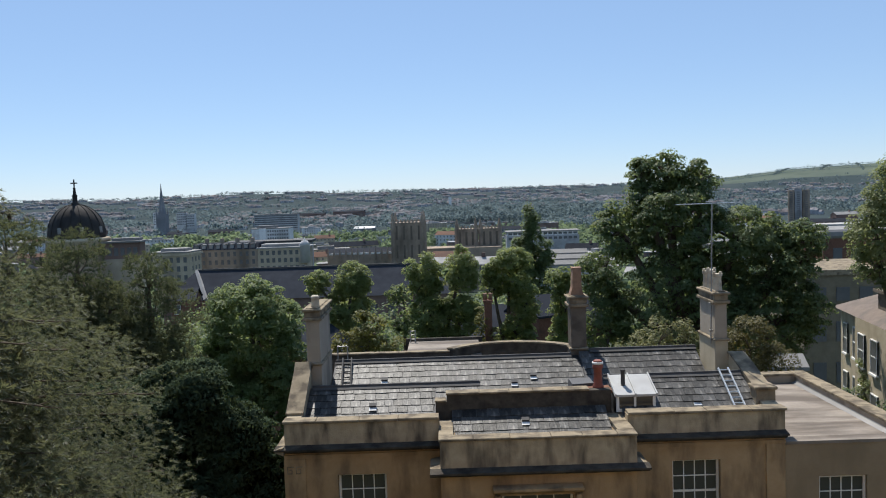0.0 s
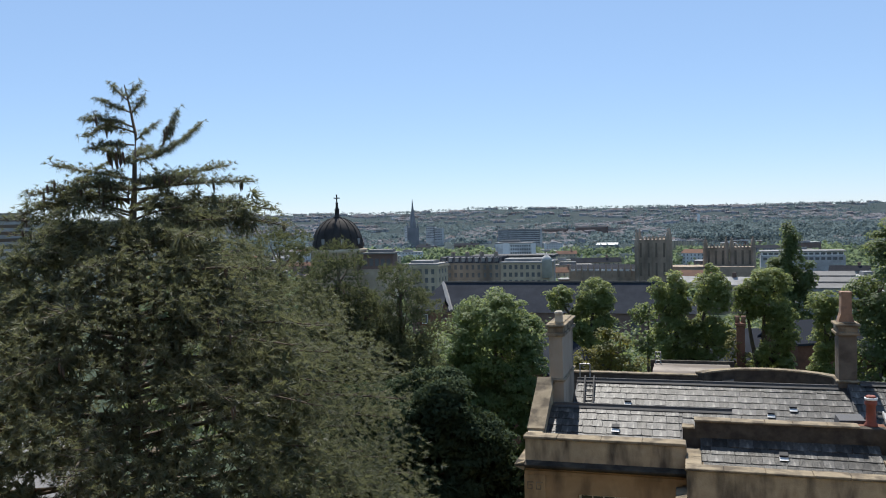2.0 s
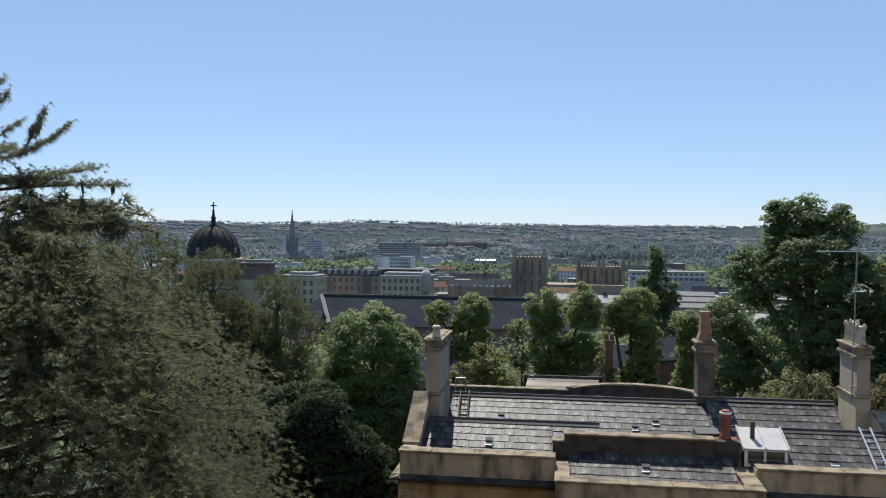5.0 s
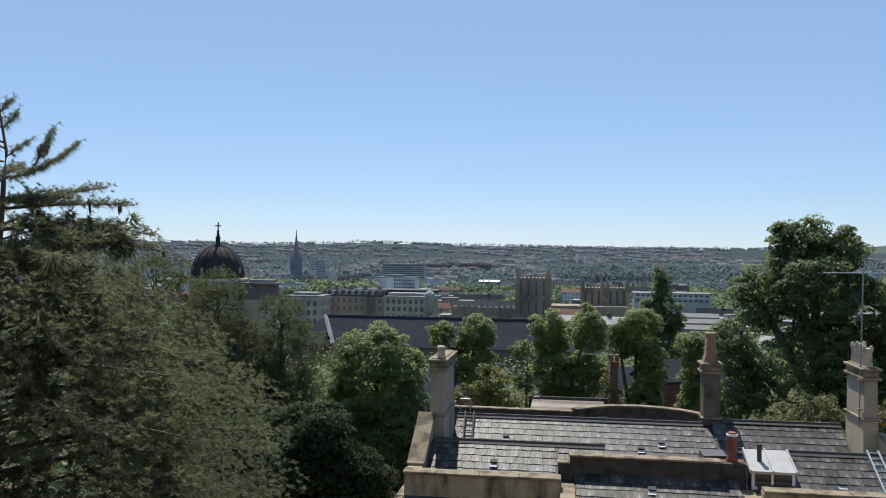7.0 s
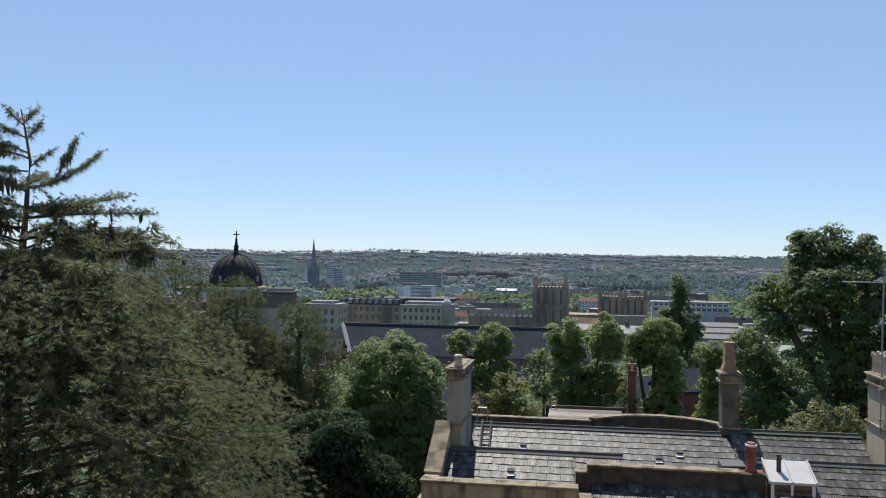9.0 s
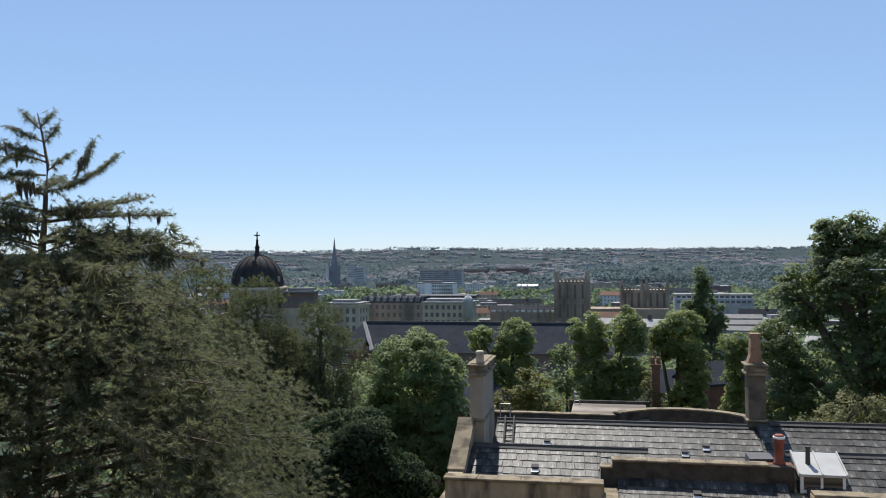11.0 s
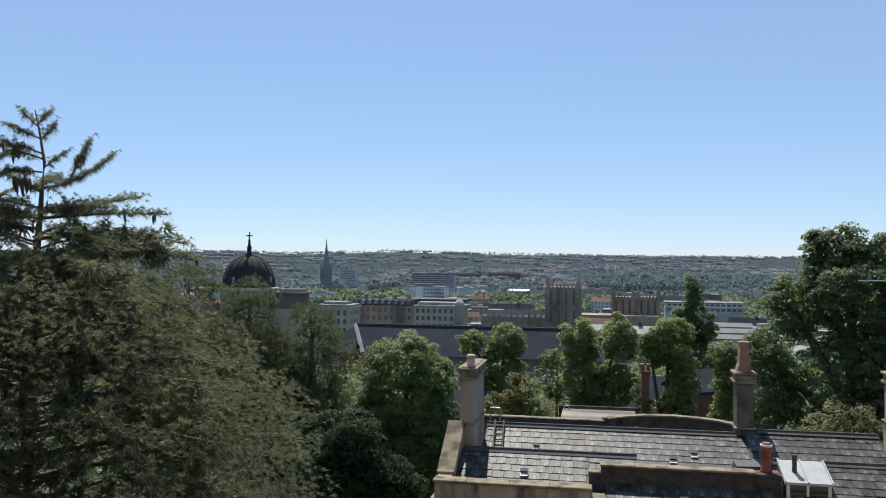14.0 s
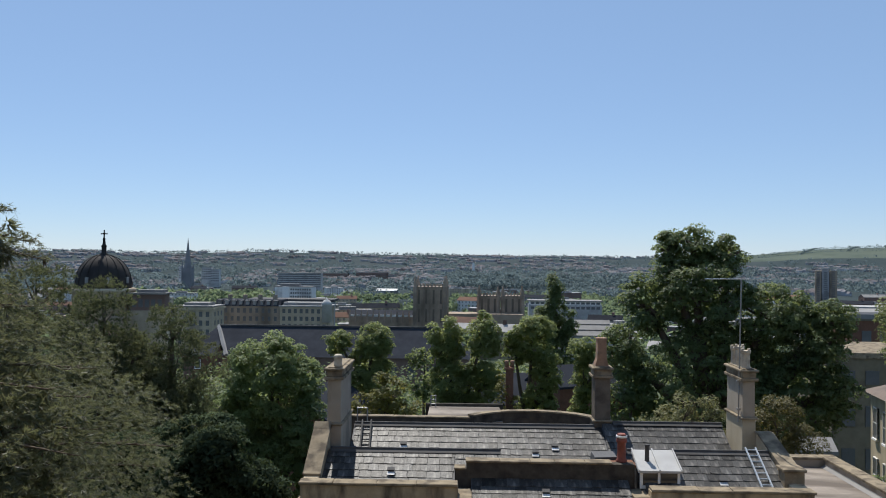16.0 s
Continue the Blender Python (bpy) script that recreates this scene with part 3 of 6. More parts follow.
ch_l = chimney_stack(-4.0, -3.58, 23.36, 25.5, 7.9, 9.32, 10.95, RENDER, RENDER)
bm = bmesh.new()
lathe(bm, -3.72, 23.6, [(0.13, 10.95), (0.115, 11.0), (0.108, 11.18), (0.125, 11.2), (0.125, 11.24), (0.085, 11.28)])
part("chimney_pot", bm, BUFF, ch_l, "buff clay pot with rounded top")
ch_r = chimney_stack(7.76, 8.14, 24.12, 25.6, 7.9, 9.5, 10.95, CREAM, RENDER)
for py_, top in ((24.4, 11.5), (24.95, 11.56), (25.35, 11.5)):
    bm = bmesh.new()
    lathe(bm, 7.94, py_, [(0.14, 10.95), (0.13, 11.0), (0.12, top - 0.16), (0.15, top - 0.13), (0.15, top - 0.06), (0.12, top - 0.06)], 8, False)
    for i in range(8):
        a = 2 * math.pi * (i + 0.5) / 8
        px_, pq = 7.94 + 0.125 * math.cos(a), py_ + 0.125 * math.sin(a)
        if i % 2 == 0:
            box(bm, px_ - 0.03, px_ + 0.03, pq - 0.03, pq + 0.03, top - 0.07, top)
    part("chimney_pot", bm, BUFF, ch_r, "buff castellated pot")
# middle chimney: shade of its near face is put into the dark brown
ch_m = chimney_stack(3.86, 4.38, 26.05, 26.75, 8.2, 9.0, 10.72, DARK_BROWN, DARK_BROWN)
bm = bmesh.new()
prism(bm, [(3.9, 10.72), (4.32, 10.72), (4.26, 10.95), (4.25, 11.5), (4.27, 11.52), (4.27, 11.58), (3.97, 11.58), (3.97, 11.52), (3.99, 11.5), (3.97, 10.95)], 26.2, 26.6, "y")
part("chimney_pot", bm, CLAY, ch_m, "tall brown square terminal")
ch_s = part("chimney", boxes((3.74, 4.3, 22.1, 22.6, 7.9, 8.58), (3.68, 4.36, 22.04, 22.66, 8.58, 8.66), bevel=0.012), BRICK, villa, "low brick chimney stub")
bm = bmesh.new()
lathe(bm, 4.02, 22.35, [(0.15, 8.66), (0.15, 8.72), (0.12, 8.76), (0.11, 9.18), (0.14, 9.2), (0.145, 9.27), (0.12, 9.3), (0.11, 9.36), (0.13, 9.38), (0.09, 9.42)], 14)
part("chimney_pot", bm, TERRACOTTA, ch_s, "red terracotta pot with white rim")
bm = bmesh.new()
lathe(bm, 4.02, 22.35, [(0.118, 9.31), (0.15, 9.32), (0.15, 9.37), (0.118, 9.38)], 14)
part("pot_rim", bm, WHITE, ch_s)

# roof hatch with glazed front
hatch = part("roof_hatch", boxes((4.42, 5.40, 21.86, 22.9, 7.95, 8.42)), SLATE_BED, villa, "white-topped glazed roof hatch")
bm = bmesh.new()
prism(bm, [(21.72, 8.54), (21.72, 8.60), (22.72, 8.92), (22.72, 8.86)], 4.34, 4.885, "x")
prism(bm, [(21.72, 8.54), (21.72, 8.60), (22.72, 8.92), (22.72, 8.86)], 4.895, 5.47, "x")
for xr in (4.345, 4.875, 5.43):
    prism(bm, [(21.70, 8.58), (21.70, 8.63), (22.74, 8.96), (22.74, 8.91)], xr, xr + 0.035, "x")
part("hatch_roof", bm, HATCH, hatch)
part("hatch_frame", boxes((4.40, 4.47, 21.8, 21.86, 8.2, 8.55), (4.86, 4.92, 21.8, 21.86, 8.2, 8.55), (5.36, 5.43, 21.8, 21.86, 8.2, 8.55), (4.40, 5.43, 21.8, 21.86, 8.12, 8.2)), WHITE, hatch)
part("pane", boxes((4.47, 4.86, 21.83, 21.85, 8.2, 8.54)), glass, hatch)
part("pane", boxes((4.92, 5.36, 21.83, 21.85, 8.2, 8.54)), glass, hatch)
for xr in (4.42, 5.37):
    bm = bmesh.new()
    prism(bm, [(21.86, 8.42), (22.9, 8.42), (22.7, 8.85), (21.8, 8.55)], xr, xr + 0.04, "x")
    part("hatch_cheek", bm, LEAD, hatch)
bm = bmesh.new()
lathe(bm, 4.66, 22.2, [(0.075, 8.70), (0.06, 8.76), (0.055, 9.12), (0.07, 9.13), (0.07, 9.17), (0.05, 9.18)], 12)
part("vent_pipe", bm, LEAD, hatch, "grey lead vent pipe")

# sash windows


def sash(holes, y, cols, rows):
    x0, x1, z0, z1 = holes
    w = part("window", boxes((x0, x0 + 0.06, y, y + 0.1, z0, z1), (x1 - 0.06, x1, y, y + 0.1, z0, z1), (x0 + 0.06, x1 - 0.06, y, y + 0.1, z1 - 0.06, z1), (x0 + 0.06, x1 - 0.06, y, y + 0.1, z0, z0 + 0.08)), WHITE, villa, "white painted sash window")
    px_, pz = (x1 - x0 - 0.12) / cols, (z1 - z0 - 0.14) / rows
    for i in range(1, cols):
        bx = x0 + 0.06 + px_ * i
        part("glazing_bar", boxes((bx - 0.012, bx + 0.012, y + 0.02, y + 0.06, z0 + 0.08, z1 - 0.06)), WHITE, w)
    for k in range(1, rows):
        bz, h = z0 + 0.08 + pz * k, (0.028 if k == rows // 2 else 0.012)
        part("glazing_bar", boxes((x0 + 0.06, x1 - 0.06, y + 0.018, y + 0.062, bz - h, bz + h)), WHITE, w)
    for i in range(cols):
        for k in range(rows):
            ax, az_ = x0 + 0.06 + px_ * i, z0 + 0.08 + pz * k
            part("pane", boxes((ax, ax + px_, y + 0.036, y + 0.042, az_, az_ + pz)), glass, w)
    part("sill", boxes((x0 - 0.06, x1 + 0.06, y - 0.26, y + 0.02, z0 - 0.1, z0 - 0.002), bevel=0.01), COPING, w)
    # black sheet stands in for the unlit room behind the opaque panes
    part("dark_room_sheet", boxes((x0 - 0.1, x1 + 0.1, y + 0.6, y + 0.66, z0 - 0.2, z1 + 0.2)), DARK, w)


sash(HOLE_A, 21.16, 4, 4)
sash(HOLE_B, 21.16, 4, 4)
sash(HOLE_M, 20.16, 4, 4)
sash(HOLE_W, 21.10, 4, 4)
bm = bmesh.new()
prism(bm, [(20.0, 6.66), (19.86, 6.72), (19.78, 6.78), (19.74, 6.80), (19.74, 6.86), (20.0, 6.90)], 0.98, 3.17, "x")
part("window_hood", bm, BATH, villa, "stone window hood on scrolled brackets")
part("hood_bracket", boxes((1.02, 1.16, 19.82, 20.0, 6.35, 6.66), (1.02, 1.16, 19.9, 20.0, 6.2, 6.35), bevel=0.015), BATH, villa)
part("hood_bracket", boxes((2.99, 3.13, 19.82, 20.0, 6.35, 6.66), (2.99, 3.13, 19.9, 20.0, 6.2, 6.35), bevel=0.015), BATH, villa)

# flat-roofed wing
WX1 = 12.1
part("wing_wall", pierced(8.525, WX1, 0, 7.36, 21.0, 21.35, [HOLE_W]), WING, villa, "plain beige stone wing wall")
part("wing_wall", boxes((WX1 - 0.38, WX1, 21.35, 28.4, 0, 7.5)), RENDER, villa)
part("wing_wall", boxes((8.53, WX1 - 0.382, 28.05, 28.4, 0, 7.5)), RENDER, villa)
part("wing_roof", boxes((8.53, WX1 - 0.38, 21.1, 28.05, 7.0, 7.26)), FELT, villa, "pale patched flat roof")
bm = bmesh.new()
prism(bm, [(20.97, 7.362), (20.97, 7.44), (21.3, 7.47), (21.9, 7.27), (21.9, 7.262)], 8.53, WX1, "x")
part("roof_edge", bm, FELT, villa)
bm = bmesh.new()
prism(bm, [(WX1 - 0.52, 7.264), (WX1 - 0.40, 7.32), (WX1 - 0.384, 7.36), (WX1 - 0.384, 7.264)], 21.9, 28.0, "y")
part("flashing", bm, ROOF_PALE, villa, "pale flashing strip")
coping_run(WX1 - 0.42, WX1 + 0.06, 21.4, 28.44, 7.5, 7.58, "y", 1.1, 11)
coping_run(8.56, WX1 - 0.43, 28.0, 28.44, 7.5, 7.58, "x", 1.0, 12)

# ladders lying on the roofs


def ladder(name, label, foot, head, across, rungs, material, n_wide):
    base = Vector(foot)
    lad = thing(name, label, "ladder", base)
    d = Vector(head) - base
    side = Vector(across).normalized()
    for s in (0, n_wide):
        part("rail", rod(bmesh.new(), base + side * s, base + d + side * s, 0.028, 6), material, lad)
    for i in range(rungs):
        f = (i + 0.6) / rungs
        part("rung", rod(bmesh.new(), base + d * f, base + d * f + side * n_wide, 0.017, 6), material, lad)


# dark lead colour puts the first ladder's silhouette into its surface
ladder("roof_ladder", "dark ladder lying on the slates", (-3.22, 24.75, 8.36), (-3.30, 25.95, 9.0), (1, 0, 0), 5, LEAD, 0.27)
ladder("roof_ladder", "pale aluminium ladder lying on the slates", (7.46, 21.6, 8.22), (7.48, 23.0, 8.95), (1, 0, 0), 7, ALU, 0.27)
# rear access handrail by the chimney
rail_th = thing("access_rail", "thin grey metal handrail on the rear roof", "handrail", (-3.3, 27.2, 8.2))
part("post", rod(bmesh.new(), (-3.62, 27.2, 8.2), (-3.62, 27.2, 9.15), 0.02), STEEL, rail_th)
part("post", rod(bmesh.new(), (-3.3, 27.2, 8.2), (-3.3, 27.2, 9.15), 0.02), STEEL, rail_th)
part("top_rail", rod(bmesh.new(), (-3.62, 27.2, 9.15), (-3.3, 27.2, 9.15), 0.02), STEEL, rail_th)

# aerial
aerial = thing("tv_aerial", "thin television aerial strapped to the chimney", "aerial", (7.7, 24.3, 9.4))
part("mast", rod(bmesh.new(), (7.70, 24.3, 9.4), (7.78, 24.3, 13.52), 0.02, 6), STEEL, aerial)
part("boom", rod(bmesh.new(), (6.73, 24.3, 13.49), (8.62, 24.3, 13.50), 0.014, 6), ALU, aerial)
bm = bmesh.new()
for i in range(9):
    ex = 6.85 + i * 0.21
    rod(bm, (ex, 24.02, 13.5), (ex, 24.58, 13.5), 0.006, 5)
part("elements", bm, ALU, aerial)
part("bracket", boxes((7.66, 7.76, 24.26, 24.36, 10.55, 10.6), (7.66, 7.76, 24.26, 24.36, 9.75, 9.8)), STEEL, aerial)


# small roof vents
def roof_vent(x, y, z, slope):
    v = thing("roof_vent", "small slate vent with pale lead apron", "roof vent", (x, y, z), "roof vents")
    q = Matrix.Translation((x, y, z)) @ Matrix.Rotation(slope, 4, 'X')
    # the mouth is a solid near-black block painted as a shaded opening
    for nm, row, m_ in (("apron", (-0.10, 0.10, -0.15, -0.03, 0.0, 0.015), FLASHING), ("hood", (-0.10, 0.10, -0.03, 0.10, 0.055, 0.07), LEAD), ("mouth", (-0.09, 0.09, -0.03, 0.08, 0.0, 0.055), DARK)):
        bm_ = boxes(row)
        bm_.transform(q)
        part(nm, bm_, m_, v)


for vx, vy, key_name in ((-2.06, 22.1, "front_left"), (2.55, 25.0, "rear_left"), (1.95, 24.72, "rear_left"), (1.95, 21.45, "centre"), (6.55, 21.9, "front_right"), (-1.95, 25.0, "rear_left")):
    if key_name == "centre":
        zz, sl = 7.525 + (vy - 20.36) * 0.455 + 0.03, math.atan(0.455)
    elif key_name.startswith("front"):
        zz, sl = 8.04 + (vy - 21.42) * 0.455 + 0.04, math.atan(0.455)
    else:
        zz, sl = 8.11 + (vy - 24.36) * 0.457 + 0.04, math.atan(0.457)
    roof_vent(vx, vy, zz, sl)

# weeds rooted on the bowed parapet
for wx, wy, wz, sd in ((1.9, 27.6, 8.3, 51), (3.2, 27.5, 8.3, 52), (2.7, 27.6, 8.3, 53)):
    weed = thing("roof_weed", "small straggling weed growing on the roof", "weed", (wx, wy, wz - 0.2), "roof weeds")
    wr = random.Random(sd)
    bm = bmesh.new()
    for _ in range(14):
        a, ln = wr.uniform(0, 6.28), wr.uniform(0.12, 0.3)
        tip = Vector((wx + math.cos(a) * ln * 0.5, wy + math.sin(a) * ln * 0.3, wz - 0.2 + ln + 0.25))
        w0 = Vector((0.018, 0, 0))
        base_v = Vector((wx, wy, wz - 0.2))
        mid = base_v.lerp(tip, 0.55) + Vector((0, 0, 0.05))
        vs = [bm.verts.new(p) for p in (base_v - w0, base_v + w0, mid + w0 * 1.6, tip, mid - w0 * 1.6)]
        bm.faces.new(vs)
    part("leaves", bm, L_SILVER, weed)

# ---- trees ----


def tube(pts, radii_, n=7):
    """Arrays of a tapered limb through the points."""
    pts = [Vector(p) for p in pts]
    vs, fs = [], []
    for i, p in enumerate(pts):
        d = (pts[min(i + 1, len(pts) - 1)] - pts[max(i - 1, 0)]).normalized()
        q = d.to_track_quat('Z', 'Y')
        for k in range(n):
            a = 2 * math.pi * k / n
            vs.append(p + q @ Vector((radii_[i] * math.cos(a), radii_[i] * math.sin(a), 0)))
    for i in range(len(pts) - 1):
        for k in range(n):
            fs.append((i * n + k, i * n + (k + 1) % n, (i + 1) * n + (k + 1) % n, (i + 1) * n + k))
    return np.array([tuple(v) for v in vs]), np.array(fs)


def join(pieces):
    vs, fs, off = [], [], 0
    for v, f in pieces:
        vs.append(v)
        fs.append(f + off)
        off += len(v)
    return np.concatenate(vs), np.concatenate(fs)


def unit(v):
    return v / np.maximum(np.linalg.norm(v, axis=1, keepdims=True), 1e-6)


def leaves(pos, nrm, size, rng, wide=0.5, fold=0.18):
    """Folded leaf blades: four corners each."""
    n = len(pos)
    axis = unit(np.cross(nrm, rng.normal(size=(n, 3))))
    side = np.cross(nrm, axis)
    s = size[:, None]
    v = np.empty((n, 4, 3))
    v[:, 0] = pos - axis * s * 0.5
    v[:, 1] = pos + side * s * wide * 0.5 - nrm * s * fold
    v[:, 2] = pos + axis * s * 0.5 - nrm * s * fold * 0.6
    v[:, 3] = pos - side * s * wide * 0.5 - nrm * s * fold
    return v.reshape(-1, 3), np.arange(n * 4).reshape(n, 4)


def crown_arrays(lobes, seed, clump=0.45, density=7.0, per=60, size=0.16, flat=0.75, wide=0.6, gap=0.35, up=0.5, inner=0.6):
    """Leaf sprays in clumps over the lobes, uneven, with gaps and some leaves inside."""
    rng = np.random.default_rng(seed)
    P, N, S = [], [], []
    lob = np.array(lobes, float)
    for c in lob:
        cen, rad = c[:3], c[3:6]
        area = 4 * math.pi * np.mean(rad) ** 2
        m = max(6, int(area * density / (clump / 0.45) ** 2 * 0.32))
        d = unit(rng.normal(size=(m, 3)))
        rr = rng.uniform(0.74, 1.1, m)
        cc = cen + d * rad * rr[:, None]
        keep = np.ones(m, bool)
        for o in lob:
            if o is c:
                continue
            q = (((cc - o[:3]) / (o[3:6] * 0.78)) ** 2).sum(1)
            keep &= q > 1
        nz = np.array([noise.noise(Vector((p[0] * 0.9, p[1] * 0.9, p[2] * 0.9 + seed))) for p in cc])
        keep &= nz > -gap
        cc = cc[keep]
        k = len(cc)
        if not k:
            continue
        cr = clump * rng.uniform(0.6, 1.35, k)
        dd = unit(rng.normal(size=(k * per, 3)))
        dd[:, 2] = np.where(rng.random(k * per) < 0.85, np.abs(dd[:, 2]) - 0.12, dd[:, 2])
        rad_l = rng.uniform(0.45, 1.0, k * per) ** 0.5
        ci = np.repeat(np.arange(k), per)
        off = dd * rad_l[:, None] * cr[ci][:, None]
        off[:, 2] *= flat
        P.append(cc[ci] + off)
        out = unit(cc[ci] - cen)
        N.append(unit(dd * 0.7 + out * 0.35 + np.array([0, 0, up]) + rng.normal(size=dd.shape) * 0.35))
        S.append(size * rng.uniform(0.6, 1.3, k * per))
        ni = int(area * inner * 14)
        di = unit(rng.normal(size=(ni, 3))) * rng.uniform(0.2, 0.8, (ni, 1))
        P.append(cen + di * rad)
        N.append(unit(rng.normal(size=(ni, 3)) + np.array([0, 0, 0.6])))
        S.append(size * 1.8 * rng.uniform(0.7, 1.4, ni))
    P, N, S = np.concatenate(P), np.concatenate(N), np.concatenate(S)
    return leaves(P, N, S, rng, wide)


def bumpy(lobes, seed):
    """Each lobe shrunk a little, with smaller heads standing out of it."""
    rng = np.random.default_rng(seed + 500)
    out = []
    for l in lobes:
        c, r = np.array(l[:3], float), np.array(l[3:6], float)
        out.append((*c, *(r * 0.84)))
        if np.mean(r) < 0.55:
            continue
        for k in range(7 if np.mean(r) < 2 else 11):
            d = unit(rng.normal(size=(1, 3)) + np.array([[0, -0.25, 0.35]]))[0]
            q = rng.uniform(0.30, 0.44) if np.mean(r) < 2 else rng.uniform(0.24, 0.36)
            out.append((*(c + d * r * (1.04 - q)), *(np.full(3, np.mean(r)) * q * 0.5 + r * q * 0.5)))
    return out


def tree(name, label, category, base, lobes, leaf_mat, seed, trunk_r=0.22, stems=1, group="", needles=False, **kw):
    """A tapered trunk, limbs into every lobe, and a crown of leaf clumps."""
    x, y = base
    z0 = ground_z(x, y)
    t = thing(name, label, category, (x, y, z0), group)
    rng = random.Random(seed)
    pieces = []
    lowest = min(l[2] - l[5] * 0.5 for l in lobes)
    fork = Vector((x, y, max(z0 + 1.2, lowest)))
    pieces.append(tube([(x, y, z0 - 0.3), (x + 0.05, y, z0 + 0.5), fork], [trunk_r * 1.5, trunk_r * 1.1, trunk_r * 0.85], 9))
    for l in lobes:
        c = Vector(l[:3])
        mid = fork.lerp(c, 0.5) + Vector((rng.uniform(-0.2, 0.2), rng.uniform(-0.2, 0.2), -0.1))
        pieces.append(tube([fork - Vector((0, 0, 0.2)), mid, c], [trunk_r * 0.7, trunk_r * 0.5, trunk_r * 0.28]))
        for _ in range(6):
            d = Vector((rng.gauss(0, 1), rng.gauss(0, 1), rng.gauss(0.3, 0.8))).normalized()
            e = c + Vector((d.x * l[3], d.y * l[4], d.z * l[5])) * 0.85
            pieces.append(tube([c, c.lerp(e, 0.5) + Vector((0, 0, -0.06)), e], [trunk_r * 0.26, trunk_r * 0.16, trunk_r * 0.05], 5))
    v, f = join(pieces)
    part("trunk", quick_mesh("trunk", v, f, True), BARK, t)
    v, f = needle_crown(lobes, seed) if needles else crown_arrays(bumpy(lobes, seed), seed, **kw)
    part("crown", quick_mesh("crown", v, f), leaf_mat, t)
    return t


def tufts(at, axis, rng, needles, length, half, spread=0.5, droop=0.35):
    """Brush-like bundles of needles: narrow blades fanned round each bundle's axis, drooping at the tips."""
    n = len(at)
    base = np.repeat(at, needles, 0)
    d = unit(np.repeat(axis, needles, 0) + rng.normal(size=(n * needles, 3)) * spread)
    ln = length * rng.uniform(0.65, 1.25, (n * needles, 1))
    w = unit(np.cross(d, rng.normal(size=d.shape))) * half
    tip = base + d * ln - np.array([0, 0, droop]) * ln
    v = np.stack([base + d * ln * 0.15 - w, base + d * ln * 0.15 + w, tip], 1).reshape(-1, 3)
    return v, np.arange(len(v)).reshape(-1, 3)


